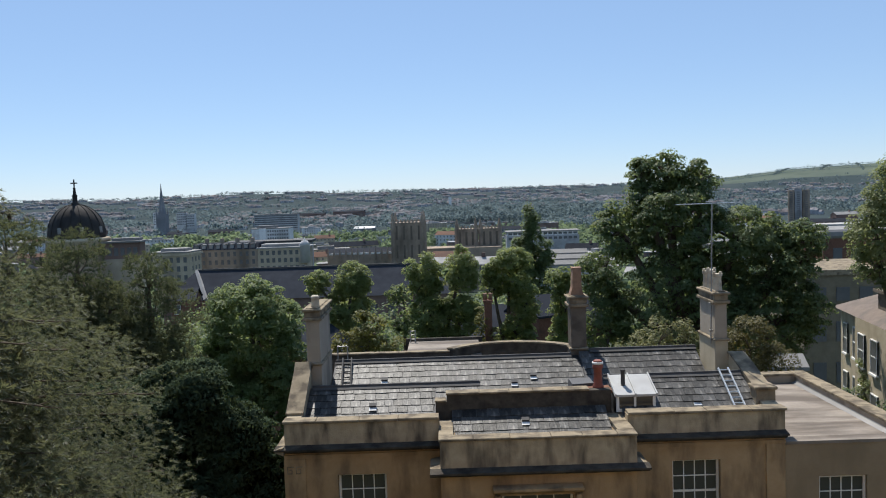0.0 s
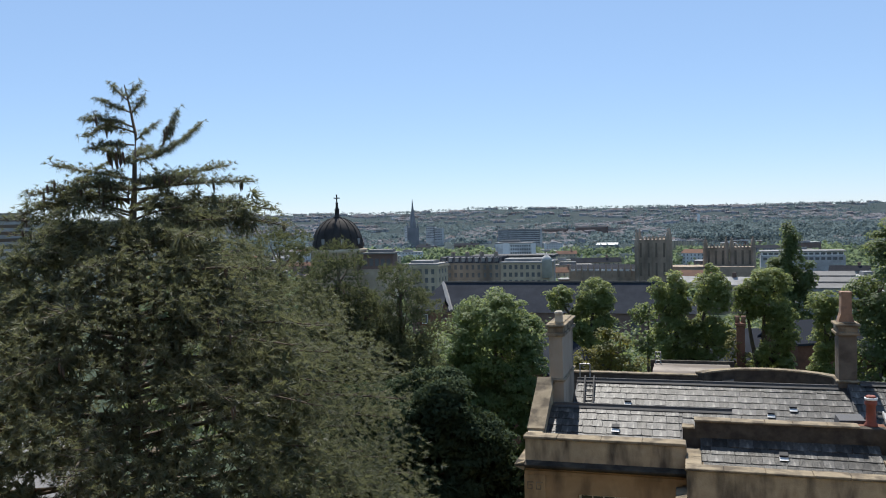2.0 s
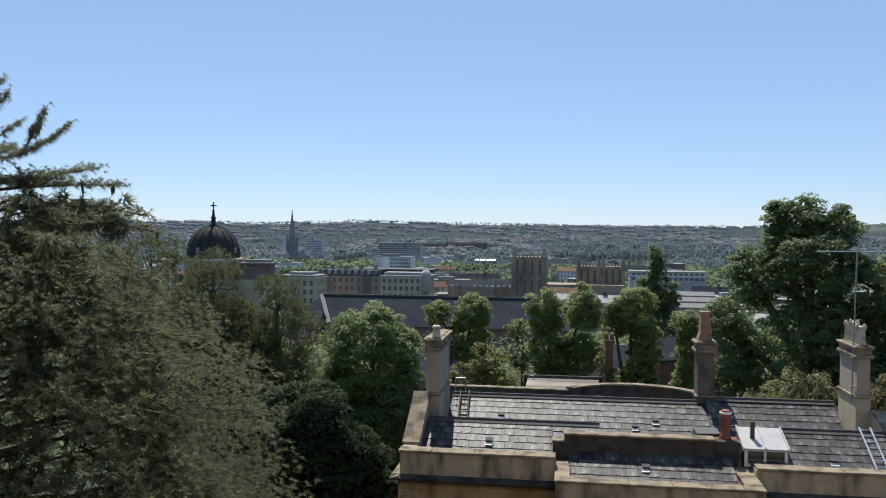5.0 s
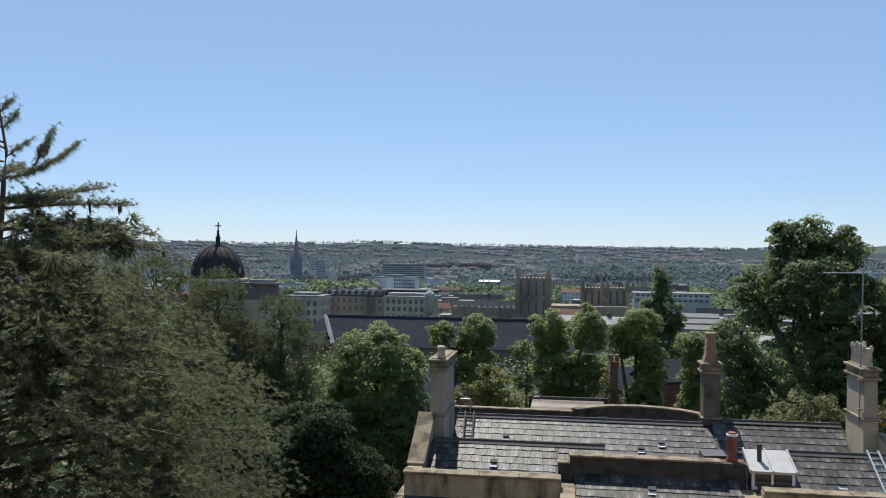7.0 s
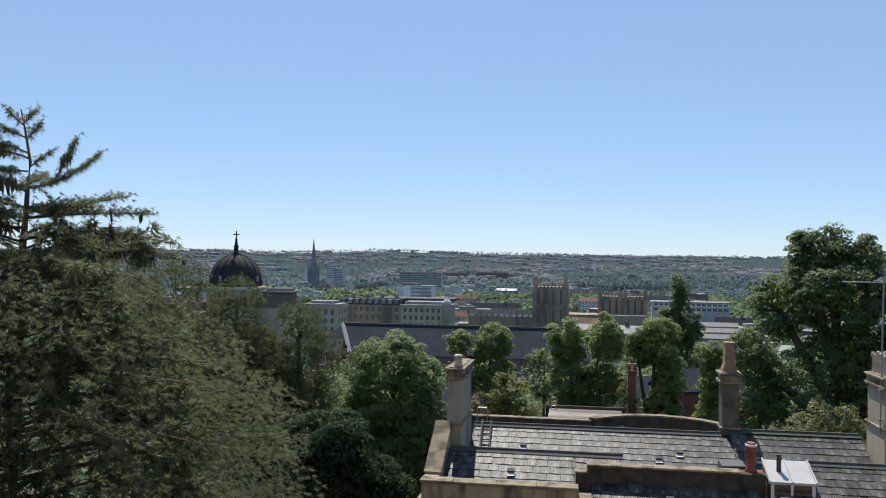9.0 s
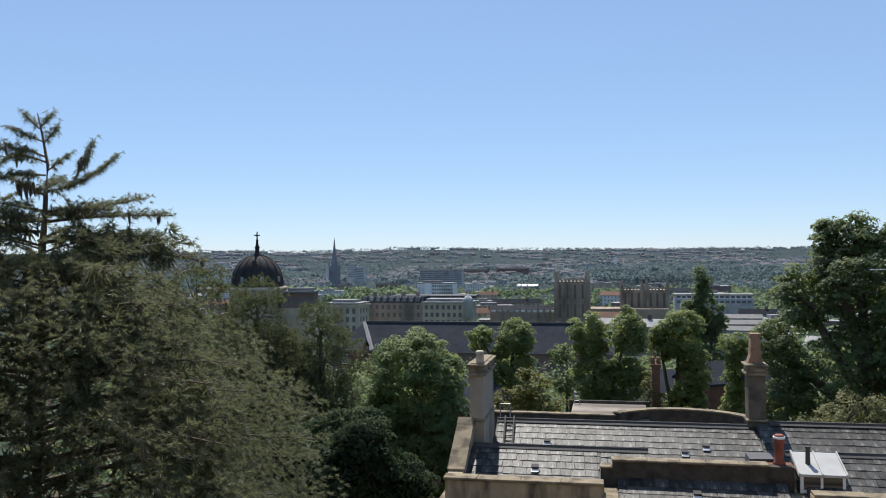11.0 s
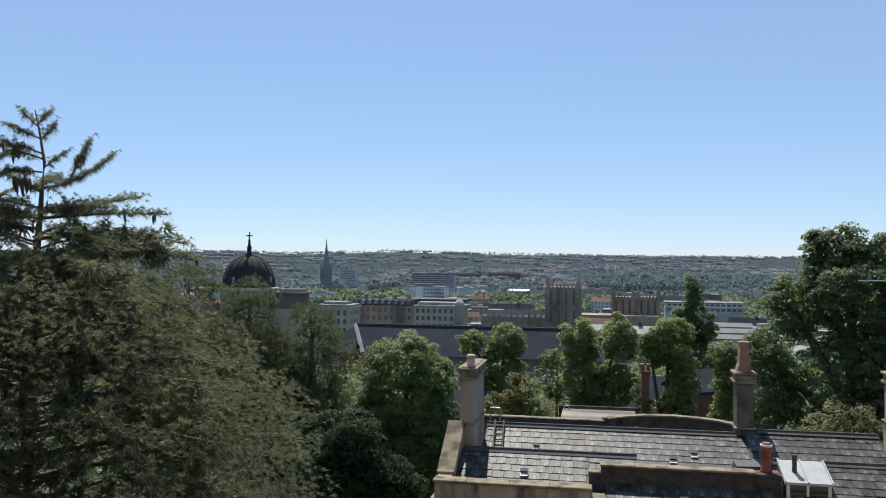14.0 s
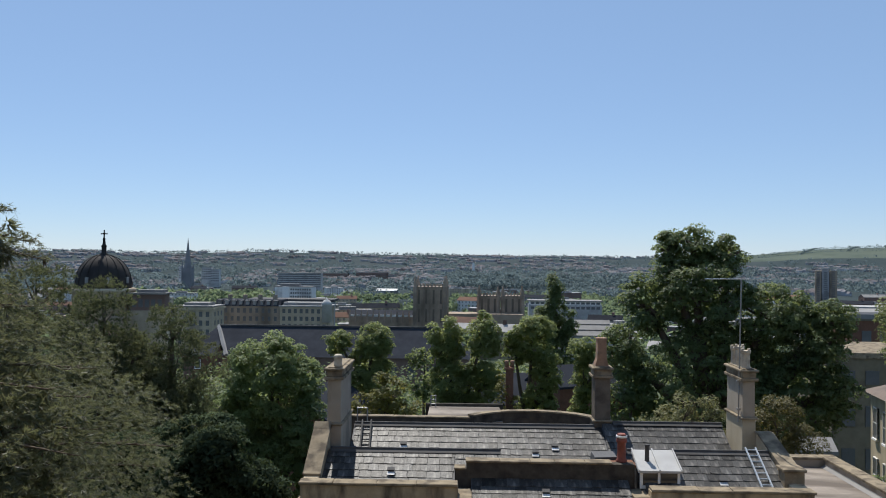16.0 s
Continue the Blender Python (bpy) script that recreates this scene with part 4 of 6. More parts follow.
def big_pine():
    """A tall spreading pine: branches with side twigs, each twig set with needle bundles, and hanging cones."""
    rng = np.random.default_rng(77)
    bx, by = -11.0, 14.4
    ahead, right = np.array([-0.607, 0.795, 0.0]), np.array([0.795, 0.607, 0.0])
    t = thing("pine_tree", "large spreading pine with long needles and hanging cones", "tree", (bx, by, 0))

    def spot(u, w, z):
        return np.array([bx, by, 0.0]) + right * u + ahead * w + np.array([0, 0, z])
    stem_z, stem_u = [-0.2, 6, 11, 13.5, 14.8, 15.3, 15.8, 16.4, 16.8], [0.1, 0.1, 0.05, 0.12, 0.22, 0.24, 0.28, 0.18, 0.1]
    wood = [tube([spot(u, 0, z) for u, z in zip(stem_u, stem_z)], [0.45, 0.36, 0.18, 0.09, 0.05, 0.042, 0.032, 0.02, 0.01], 9)]
    bundle_at, bundle_axis, inner_at, cone_at = [], [], [], []

    def twig(p, d, length, pitch, cones):
        n = max(1, int(length / pitch))
        for i in range(n + 1):
            f = i / n
            q = p + d * length * f + np.array([0, 0, 0.10 * length * f * f])
            bundle_at.append(q + rng.normal(0, 0.025, 3))
            bundle_axis.append(d * 0.8 + np.array([0, 0, 0.45]) + rng.normal(0, 0.25, 3))
        wood.append(tube([p, p + d * length * 0.5, p + d * length + np.array([0, 0, 0.10 * length])], [0.012, 0.008, 0.004], 4))
        if rng.random() < cones:
            cone_at.append(p + d * length * rng.uniform(0.6, 1.0))

    def branch(root, tip, arch, full, cones, f0=0.25, step=0.2, pitch=0.15):
        s = np.linspace(0, 1, 8)[:, None]
        pts = root + (tip - root) * s
        reach = float(np.linalg.norm(tip - root))
        pts[:, 2] += arch * reach * (np.sin(s[:, 0] * math.pi))
        out = unit((tip - root)[None, :])[0]
        side = unit(np.cross(out, [0, 0, 1.0])[None, :])[0]
        pts += side * (rng.normal(0, 0.07) * reach * s ** 2)
        br = 0.012 + 0.010 * reach
        wood.append(tube(pts, list(br * (1 - 0.8 * s[:, 0])), 5))
        f, flip = f0, 1
        while f < 1.0:
            p = np.array([np.interp(f, s[:, 0], pts[:, k]) for k in range(3)])
            if rng.random() < full:
                length = (0.14 + 0.20 * reach * (1.05 - f) ** 0.7) * rng.uniform(0.5, 1.15)
                d = unit((out * rng.uniform(0.5, 1.0) + side * flip * rng.uniform(0.5, 1.1) + np.array([0, 0, rng.uniform(-0.05, 0.4)]))[None, :])[0]
                twig(p, d, min(length, 1.0), pitch, cones)
                if f < 0.8 and reach > 2 and p[2] < 14.7:
                    inner_at.append(p + rng.normal(0, 0.12, 3))
            flip = -flip
            f += step * 0.5 / max(reach, 0.3)
        twig(pts[-1], out, 0.15, 0.12, cones)

    # the open leader and the limbs that stand out from the crown
    for u0, z0, u1, w1, z1, arch in ((0.26, 15.85, -0.62, 0.1, 15.78, 0.16), (0.26, 15.95, -0.6, -0.2, 16.05, 0.08), (0.2, 16.25, -0.32, 0.0, 16.45, 0.0), (0.2, 16.2, 0.42, -0.1, 16.5, 0.0),
                                     (0.24, 15.3, 1.46, 0.1, 16.0, -0.12), (0.75, 15.55, 1.08, -0.1, 16.24, -0.05), (0.28, 15.7, 0.62, 0.1, 16.0, 0.0), (0.14, 16.5, -0.1, 0.1, 16.75, 0.0), (0.14, 16.5, 0.3, -0.1, 16.72, 0.0),
                                     (0.24, 15.6, -0.5, -0.3, 15.5, 0.05), (0.24, 15.35, 0.5, 0.7, 15.6, 0.0), (0.24, 15.2, -0.3, -0.8, 15.4, 0.0)):
        branch(spot(u0, 0, z0), spot(u1, w1, z1), arch, 1.0, 0.06, 0.15, 0.07, 0.075)
    crown_from = len(bundle_at)
    for u0, z0, u1, w1, z1, arch in ((0.24, 14.9, 2.06, 0.2, 15.2, -0.02), (0.22, 14.7, 2.5, -0.2, 14.85, 0.02), (0.2, 14.3, 2.95, 0.3, 14.25, 0.06), (0.2, 14.0, 3.15, -0.4, 13.9, 0.06), (0.22, 14.9, -1.2, 0.1, 15.18, 0.0),
                                     (0.2, 14.7, -1.65, -0.2, 14.6, 0.06), (0.2, 14.5, -1.9, 0.3, 14.2, 0.08), (0.22, 14.8, 1.3, -0.9, 14.9, 0.04), (0.22, 14.7, -0.8, -1.2, 14.8, 0.04), (0.22, 14.8, 0.9, 1.2, 14.9, 0.04)):
        branch(spot(u0, 0, z0), spot(u1, w1, z1), arch, 1.0, 0.05, 0.1, 0.09, 0.10)
    # the dense crown
    prof_z = [2.6, 6.0, 7.8, 8.8, 10.5, 12.2, 13.5, 14.2, 14.9]
    prof_r = [6.3, 6.7, 6.55, 6.1, 5.3, 4.2, 3.15, 2.2, 1.2]
    az, z = 0.0, 2.8
    while z < 14.75:
        az += 2.399 + rng.normal(0, 0.3)
        out = right * math.sin(az) + ahead * math.cos(az)
        reach = float(np.interp(z, prof_z, prof_r)) * (rng.uniform(0.8, 1.0) if rng.random() < 0.6 else rng.uniform(0.5, 0.8))
        lean = float(np.interp(z, (5, 9, 12, 14.5), (0.10, 0.04, -0.08, -0.2)))
        root = spot(0.1, 0, min(z + lean * reach, 15.0))
        tip = root * np.array([1, 1, 0]) + out * reach + np.array([0, 0, z])
        hidden = math.cos(az) > 0.45
        branch(root, tip, 0.05, 0.45 if hidden else 0.95, 0.02 if z < 12 else 0.03, 0.45 if z < 9 else 0.3, 0.34)
        z += (0.075 if z < 12.5 else 0.055) * rng.uniform(0.6, 1.4)
    # bundles packed over the bulging outside of the crown, with a dark mass behind them
    m = 44000
    zs, th = rng.uniform(2.6, 15.25, m), rng.uniform(-0.35, math.pi * 2 - 2.44, m) + math.radians(100) - 0.35
    rp = np.interp(zs, prof_z[:6] + [13.5, 14.2, 14.8, 15.25], prof_r[:6] + [2.85, 1.8, 0.85, 0.3])
    ring = right * np.sin(th)[:, None] + ahead * np.cos(th)[:, None]
    shell = np.array([bx, by, 0]) + right * 0.1 + ring * rp[:, None] + np.array([0, 0, 1.0]) * zs[:, None]
    swell = np.array([noise.noise(Vector(p * 0.55)) * 0.22 + noise.noise(Vector(p * 1.5 + 9)) * 0.16 for p in shell])
    thin = np.array([noise.noise(Vector(p * 1.9 + 3)) for p in shell])
    keep = (rng.random(m) < 0.06 + rp / 6.7) & (thin > -0.16) & (rng.random(m) < 0.8)
    k_in = rng.uniform(0.74, 0.92, m) + swell
    packed = np.array([bx, by, 0]) + right * 0.1 + ring * (rp * k_in)[:, None] + np.array([0, 0, 1.0]) * (zs + 0.5 * swell)[:, None]
    packed_axis = unit(ring * 0.55 + np.array([0, 0, 0.65]) + rng.normal(0, 0.3, (m, 3)))
    core = (rng.random(m) < 0.10) & (zs < 14.0)
    core_at = np.array([bx, by, 0]) + ring * (rp * (k_in - 0.32))[:, None] + np.array([0, 0, 1.0]) * zs[:, None]
    at, axis = np.array(bundle_at), unit(np.array(bundle_axis))
    outer = join([tufts(at[:crown_from], axis[:crown_from], rng, 20, 0.11, 0.006, 0.85, 0.45), tufts(at[crown_from:], axis[crown_from:], rng, 17, 0.135, 0.006, 0.5, 0.4),
                  tufts(packed[keep], packed_axis[keep], rng, 18, 0.135, 0.006, 0.45, 0.35), tufts(core_at[core], packed_axis[core], rng, 24, 0.26, 0.024, 0.9, 0.2)])
    inner_at = np.array(inner_at)
    inner = tufts(inner_at, unit(rng.normal(size=inner_at.shape) + np.array([0, 0, 0.3])), rng, 34, 0.30, 0.014, 0.9, 0.3)
    v, f = join([outer, inner])
    part("needles", quick_mesh("needles", v, f), L_PINE, t, "long grey-green needles in tufts")
    wv, wf = join(wood)
    part("trunk", quick_mesh("trunk", wv, wf, True), BARK, t)
    cones = []
    for c in cone_at:
        for _ in range(int(rng.integers(1, 4))):
            p = c + rng.normal(0, 0.05, 3)
            cones.append(tube([p, p + [0, 0, -0.04], p + [0.005, 0, -0.12], p + [0.01, 0, -0.20]], [0.007, 0.024, 0.022, 0.007], 6))
    cv, cf = join(cones)
    tagged(part("cones", quick_mesh("cones", cv, cf, True), CONE, t, "hanging brown pine cones"), kind="stuff")


def needle_crown(lobes, seed):
    """Rounded bundles of upright needle tufts over the lobes, with darker ones inside."""
    rng = np.random.default_rng(seed)
    at, axis = [], []
    for c in np.array(lobes, float):
        cen, rad = c[:3], c[3:6] * np.array([1.22, 1.22, 1.05])
        m = int(4 * math.pi * np.mean(rad) ** 2 * 7.5)
        d = unit(rng.normal(size=(m, 3)) + np.array([0, -0.2, 0.25]))
        k = np.where(rng.random(m) < 0.75, rng.uniform(0.85, 1.12, m), rng.uniform(0.45, 0.8, m))
        cc = cen + d * rad * k[:, None]
        cc = cc[np.array([noise.noise(Vector(p * 0.8)) for p in cc]) > -0.32]
        ci = np.repeat(np.arange(len(cc)), 9)
        q = unit(rng.normal(size=(len(ci), 3)))
        q[:, 2] = np.abs(q[:, 2]) - 0.2
        at.append(cc[ci] + q * rng.uniform(0.1, 0.30, (len(ci), 1)))
        axis.append(q * 0.7 + unit(cc[ci] - cen) * 0.3 + np.array([0, 0, 0.5]))
    return tufts(np.concatenate(at), unit(np.concatenate(axis)), rng, 10, 0.16, 0.0125, 0.45, 0.1)


big_pine()
PINE_KW = dict(needles=True)
tree("pine_tree", "dark young pine with upright rounded tufts", "tree", (-14.1, 32.0), [(-14.1, 32, 11.4, 1.0, 1.0, 1.5), (-14.1, 32, 9.6, 1.7, 1.4, 1.5), (-14.2, 31.8, 7.6, 2.4, 1.8, 2.0), (-12.9, 31.9, 10.0, 0.8, 0.8, 0.9), (-13.3, 31.6, 5.0, 2.6, 1.6, 2.4), (-13.1, 32.2, 8.6, 0.9, 0.9, 1.1), (-14.0, 31.2, 8.8, 1.5, 1.0, 1.6)], L_PINE2, 11, group="young pines", **PINE_KW)
tree("pine_tree", "dark young pine with upright rounded tufts", "tree", (-15.6, 29.6), [(-15.4, 29.4, 12.2, 1.2, 1.1, 1.3), (-15.9, 29.5, 10.2, 1.9, 1.5, 1.5), (-16.2, 29.5, 7.6, 2.3, 1.8, 2.0), (-17.4, 29, 11.6, 1.2, 1.2, 1.4)], L_PINE2, 12, group="young pines", **PINE_KW)
tree("pine_tree", "dark young pine with upright rounded tufts", "tree", (-12.2, 33.9), [(-12.1, 33.9, 10.6, 0.85, 0.85, 1.35), (-12.0, 33.9, 9.2, 1.5, 1.3, 1.5), (-12.2, 33.7, 6.8, 1.8, 1.4, 2.0), (-13.0, 33.7, 8.0, 1.0, 1.0, 1.3), (-11.3, 33.5, 5.2, 1.2, 1.2, 2.0), (-12.2, 33.4, 8.0, 1.3, 1.0, 1.4)], L_PINE2, 13, group="young pines", **PINE_KW)
tree("yew_tree", "very dark dense yew with drooping sprays", "tree", (-7.6, 26.0), [(-7.9, 26.2, 7.4, 0.9, 1.0, 1.9), (-6.7, 26.2, 5.6, 1.0, 1.0, 2.1), (-8.9, 26, 5.4, 1.5, 1.3, 3.0), (-7.4, 25.6, 3.2, 2.4, 1.4, 2.6), (-5.9, 26.2, 3.0, 0.9, 0.9, 2.0), (-10.6, 25.6, 4.2, 1.3, 1.3, 3.0), (-9.5, 26.6, 7.2, 1.1, 1.0, 1.8), (-10.9, 26.4, 6.6, 1.2, 1.0, 1.8), (-8.5, 26.0, 6.4, 1.0, 1.0, 1.6), (-5.6, 26.3, 4.6, 0.7, 0.8, 1.6)],
     L_YEW, 14, clump=0.4, density=12, per=80, size=0.19, wide=0.35, gap=0.7, up=0.1, inner=2.5)
LEAF_KW = dict(clump=0.36, density=13, per=75, size=0.125, gap=0.3, inner=1.0, wide=0.7)
tree("chestnut_tree", "rounded bright green horse chestnut in full leaf", "tree", (-9.2, 39.0), [(-9.2, 39, 7.9, 2.2, 2.2, 2.75), (-10.7, 38.6, 5.8, 1.35, 1.6, 2.2), (-7.75, 38.8, 5.9, 1.35, 1.6, 2.3), (-9.1, 37.9, 3.6, 2.3, 1.6, 2.4)],
     L_CHESTNUT, 15, trunk_r=0.3, clump=0.38, density=14, per=90, size=0.13, gap=0.4, wide=0.6)
tree("lime_tree", "two-headed green lime tree", "tree", (-6.3, 54.6), [(-8.4, 54.4, 8.5, 0.75, 0.8, 0.95), (-6.1, 54.6, 8.5, 1.3, 1.2, 1.35), (-6.6, 54.6, 6.4, 1.7, 1.3, 1.7)], L_LIME, 16, group="lime trees", **LEAF_KW)
tree("small_tree", "small yellow-green garden tree", "tree", (-4.0, 39.8), [(-3.8, 39.8, 7.35, 0.95, 0.9, 1.25), (-4.9, 39.7, 6.6, 0.8, 0.8, 1.2), (-2.9, 39.9, 6.4, 0.75, 0.8, 1.2), (-3.9, 39.6, 4.8, 1.5, 1.0, 1.2)], L_YELLOW, 17, clump=0.3, density=7, per=40, size=0.14, gap=0.25)
tree("lime_tree", "pair-crowned green lime tree", "tree", (-0.4, 50.0), [(-1.25, 50, 9.15, 1.05, 1.05, 1.65), (0.85, 50, 9.25, 1.0, 1.05, 1.6), (-1.2, 49.9, 6.6, 1.25, 1.1, 1.6), (0.9, 50, 6.7, 1.15, 1.1, 1.5), (-0.2, 50, 4.6, 1.9, 1.2, 1.4)], L_LIME, 18, group="lime trees", **LEAF_KW)
tree("lime_tree", "round-headed green lime tree", "tree", (3.6, 51.8), [(3.95, 51.8, 9.1, 1.45, 1.3, 1.5), (2.9, 51.8, 8.5, 0.75, 0.8, 1.2), (4.9, 51.7, 7.0, 0.95, 1.0, 1.7), (4.3, 51.7, 5.2, 1.2, 1.0, 1.6)], L_LIME, 19, group="lime trees", **LEAF_KW)
tree("poplar_tree", "tall narrow dark poplar", "tree", (8.2, 77.5), [(8.05, 77.5, 10.9, 0.6, 0.7, 2.0), (7.8, 77.5, 8.2, 1.0, 1.0, 2.6), (6.7, 77.5, 7.3, 0.6, 0.7, 2.5), (9.1, 77.5, 7.6, 0.75, 0.8, 2.8), (8.3, 77.5, 4.6, 1.9, 1.4, 3.0)],
     L_DARK, 20, clump=0.42, density=8, per=60, size=0.20, flat=1.3, gap=0.5)
tree("sycamore_tree", "huge dark sycamore with a lit crown edge", "tree", (12.4, 42.8),
     [(11.5, 43.3, 14.75, 1.15, 1.1, 1.05), (13.15, 43.0, 14.3, 0.9, 0.9, 1.2), (10.2, 43.5, 14.75, 0.65, 0.7, 0.75), (11.6, 43, 12.2, 2.6, 2.3, 2.3), (15.0, 42.2, 11.2, 2.0, 2.0, 1.9), (17.2, 41.2, 9.8, 1.4, 1.5, 1.7),
      (9.2, 43.6, 11.7, 1.35, 1.5, 1.7), (8.0, 44.0, 9.3, 1.1, 1.3, 1.5), (12.2, 42.6, 8.0, 4.0, 2.5, 3.2), (16.2, 41.6, 7.0, 2.3, 2.0, 2.8), (8.4, 43.6, 6.6, 1.5, 1.4, 2.2), (17.5, 41.3, 11.0, 1.3, 1.4, 1.2), (17.6, 41.3, 7.6, 1.4, 1.4, 1.8)],
     L_DARK, 21, trunk_r=0.5, clump=0.45, density=10, per=85, size=0.14, gap=0.35, wide=0.7)
tree("buddleia_bush", "pale silver-green upright bush", "bush", (8.2, 33.0), [(7.4, 33.1, 7.7, 0.6, 0.6, 0.9), (8.4, 33, 7.9, 0.7, 0.7, 1.15), (9.3, 32.8, 7.6, 0.6, 0.7, 1.2), (8.3, 32.8, 6.0, 1.7, 1.0, 1.5)], L_SILVER, 22, clump=0.28, density=8, per=45, size=0.13, flat=1.4, wide=0.3, gap=0.25, trunk_r=0.1)
tree("bronze_bush", "olive-bronze rounded bush behind the wing", "bush", (10.6, 30.2), [(9.9, 30.4, 7.9, 0.8, 0.7, 1.1), (11.0, 30.2, 8.0, 0.85, 0.8, 1.3), (11.9, 30.0, 7.0, 0.8, 0.8, 1.3), (10.9, 30.0, 6.2, 1.6, 0.9, 1.5)], L_BRONZE, 23, clump=0.3, density=8, per=60, size=0.11, flat=1.3, wide=0.35, gap=0.4, trunk_r=0.1)
tree("birch_tree", "airy grey-green tree beside the houses", "tree", (19.4, 36.0), [(19.2, 35.6, 13.4, 1.2, 1.3, 1.7), (18.6, 36, 11.6, 1.2, 1.3, 1.5), (20.2, 35.6, 11.8, 1.7, 1.6, 2.2), (18.6, 36, 10.3, 0.9, 1.1, 0.9), (20.3, 35.6, 9.0, 1.5, 1.3, 1.6)], L_BIRCH, 24, clump=0.36, density=12, per=70, size=0.11, gap=0.3)
tree("laurel_hedge", "dark overgrown laurel below the houses", "bush", (16.0, 33.5), [(13.9, 33.6, 4.2, 1.3, 1.2, 2.3), (15.6, 33.4, 3.9, 1.5, 1.2, 1.9), (17.6, 34, 3.2, 1.6, 1.2, 1.6), (19.4, 35.2, 3.3, 1.3, 1.1, 1.4)], L_DARK, 25, clump=0.36, density=8, per=60, size=0.15, gap=0.5, trunk_r=0.12)
tree("small_tree", "small pale creeper-covered shrub", "bush", (20.4, 40.0), [(20.6, 40.6, 4.6, 0.45, 0.5, 0.9), (20.6, 40.2, 3.4, 0.8, 0.8, 1.0)], L_BIRCH, 26, clump=0.26, density=7, per=40, size=0.12, gap=0.2, trunk_r=0.07)
tree("small_tree", "thin olive-green tree between the limes", "tree", (-2.9, 56.0), [(-2.9, 56, 7.3, 1.1, 0.9, 1.2), (-2.7, 56, 5.6, 1.2, 1.0, 1.3)], L_DARK, 27, clump=0.36, density=6, per=45, size=0.15, gap=0.1, trunk_r=0.12)
tree("small_tree", "light green tree beside the chimney", "tree", (6.6, 47.0), [(6.5, 47.0, 9.0, 0.7, 0.8, 1.0), (6.7, 47.0, 7.3, 0.9, 0.9, 1.3), (6.4, 46.8, 5.3, 0.9, 0.9, 1.5)], L_LIME, 28, trunk_r=0.14, **LEAF_KW)
tree("ivy_thicket", "dark ivy-hung thicket behind the villa", "bush", (1.0, 44.0), [(-2.5, 45, 3.6, 2.0, 1.2, 2.0), (0.8, 44.5, 3.4, 1.8, 1.2, 2.0), (4.4, 45, 3.6, 2.0, 1.2, 2.2), (8.0, 40, 4.0, 2.0, 1.2, 2.2), (-6.2, 44, 3.0, 2.0, 1.2, 2.2)], L_DARK, 29, clump=0.4, density=7, per=55, size=0.18, gap=0.5, trunk_r=0.12)

# ---- buildings beyond the garden ----


class Site:
    """Builds in a building's own frame: x along its front, y into it, z from its foot."""

    def __init__(self, name, label, category, x, y, rot=0.0, z=None, group=""):
        z = ground_z(x, y) if z is None else z
        self.m = pose(x, y, z, 0, 0, rot)
        self.ob = thing(name, label, category, (x, y, z), group)

    def add(self, name, bm, mat, label="", parent=None):
        bm.transform(self.m)
        return part(name, bm, mat, parent or self.ob, label)

    def window(self, x, y, z, w, h, face="front", frame_mat=None, mesh=None):
        ob = new("window", mesh or WIN_MESH)
        turn = {"front": 0, "right": 90, "left": -90, "back": 180}[face]
        ob.matrix_basis = self.m @ pose(x, y, z, 0, 0, turn) @ Matrix.Diagonal((w, 1, h, 1))
        adopt(ob, self.ob)
        if frame_mat:
            fr = new("window_frame", FRAME_MESH)
            fr.matrix_basis = Matrix()
            fr.parent = ob
        return ob

    def windows(self, x0, x1, n, y, z, w, h, face="front", frame_mat=None):
        for i in range(n):
            u = x0 + (x1 - x0) * (i + 0.5) / n
            if face in ("front", "back"):
                self.window(u, y, z, w, h, face, frame_mat)
            else:
                self.window(y, u, z, w, h, face, frame_mat)


WIN_MESH = bpy.data.meshes.new("window")
wb = boxes((-0.5, 0.5, -0.06, 0.1, -0.5, 0.5))
wb.to_mesh(WIN_MESH)
wb.free()
WIN_MESH.materials.append(far_glass)
LOUVRE_MESH = WIN_MESH.copy()
LOUVRE_MESH.materials.clear()
LOUVRE_MESH.materials.append(DARK_BROWN)
FRAME_MESH = bpy.data.meshes.new("window_frame")
wb = boxes((-0.5, -0.46, -0.08, 0.05, -0.5, 0.5), (0.46, 0.5, -0.08, 0.05, -0.5, 0.5), (-0.46, 0.46, -0.08, 0.05, 0.47, 0.5), (-0.54, 0.54, -0.14, 0.05, -0.56, -0.5), (-0.46, 0.46, -0.075, 0.05, -0.015, 0.015))
wb.to_mesh(FRAME_MESH)
wb.free()
FRAME_MESH.materials.append(WHITE)


def gable(bm, x0, x1, y0, y1, ze, zr, over=0.3):
    ym = (y0 + y1) / 2
    prism(bm, [(y0 - over, ze), (ym, zr), (y1 + over, ze), (y1 + over, ze + 0.15), (ym, zr + 0.18), (y0 - over, ze + 0.15)], x0 - over, x1 + over, "x")
    return bm


def gable_ends(bm, x0, x1, y0, y1, ze, zr):
    ym = (y0 + y1) / 2
    prism(bm, [(y0, ze), (y1, ze), (ym, zr)], x0, x1, "x")
    return bm


def hip(bm, x0, x1, y0, y1, ze, zr, inset, over=0.3):
    ym = (y0 + y1) / 2
    a = [bm.verts.new(v) for v in ((x0 - over, y0 - over, ze), (x1 + over, y0 - over, ze), (x1 + over, y1 + over, ze), (x0 - over, y1 + over, ze))]
    r = [bm.verts.new((x0 + inset, ym, zr)), bm.verts.new((x1 - inset, ym, zr))]
    for f in ((a[0], a[1], r[1], r[0]), (a[2], a[3], r[0], r[1]), (a[1], a[2], r[1]), (a[3], a[0], r[0]), (a[3], a[2], a[1], a[0])):
        bm.faces.new(f)
    return bm


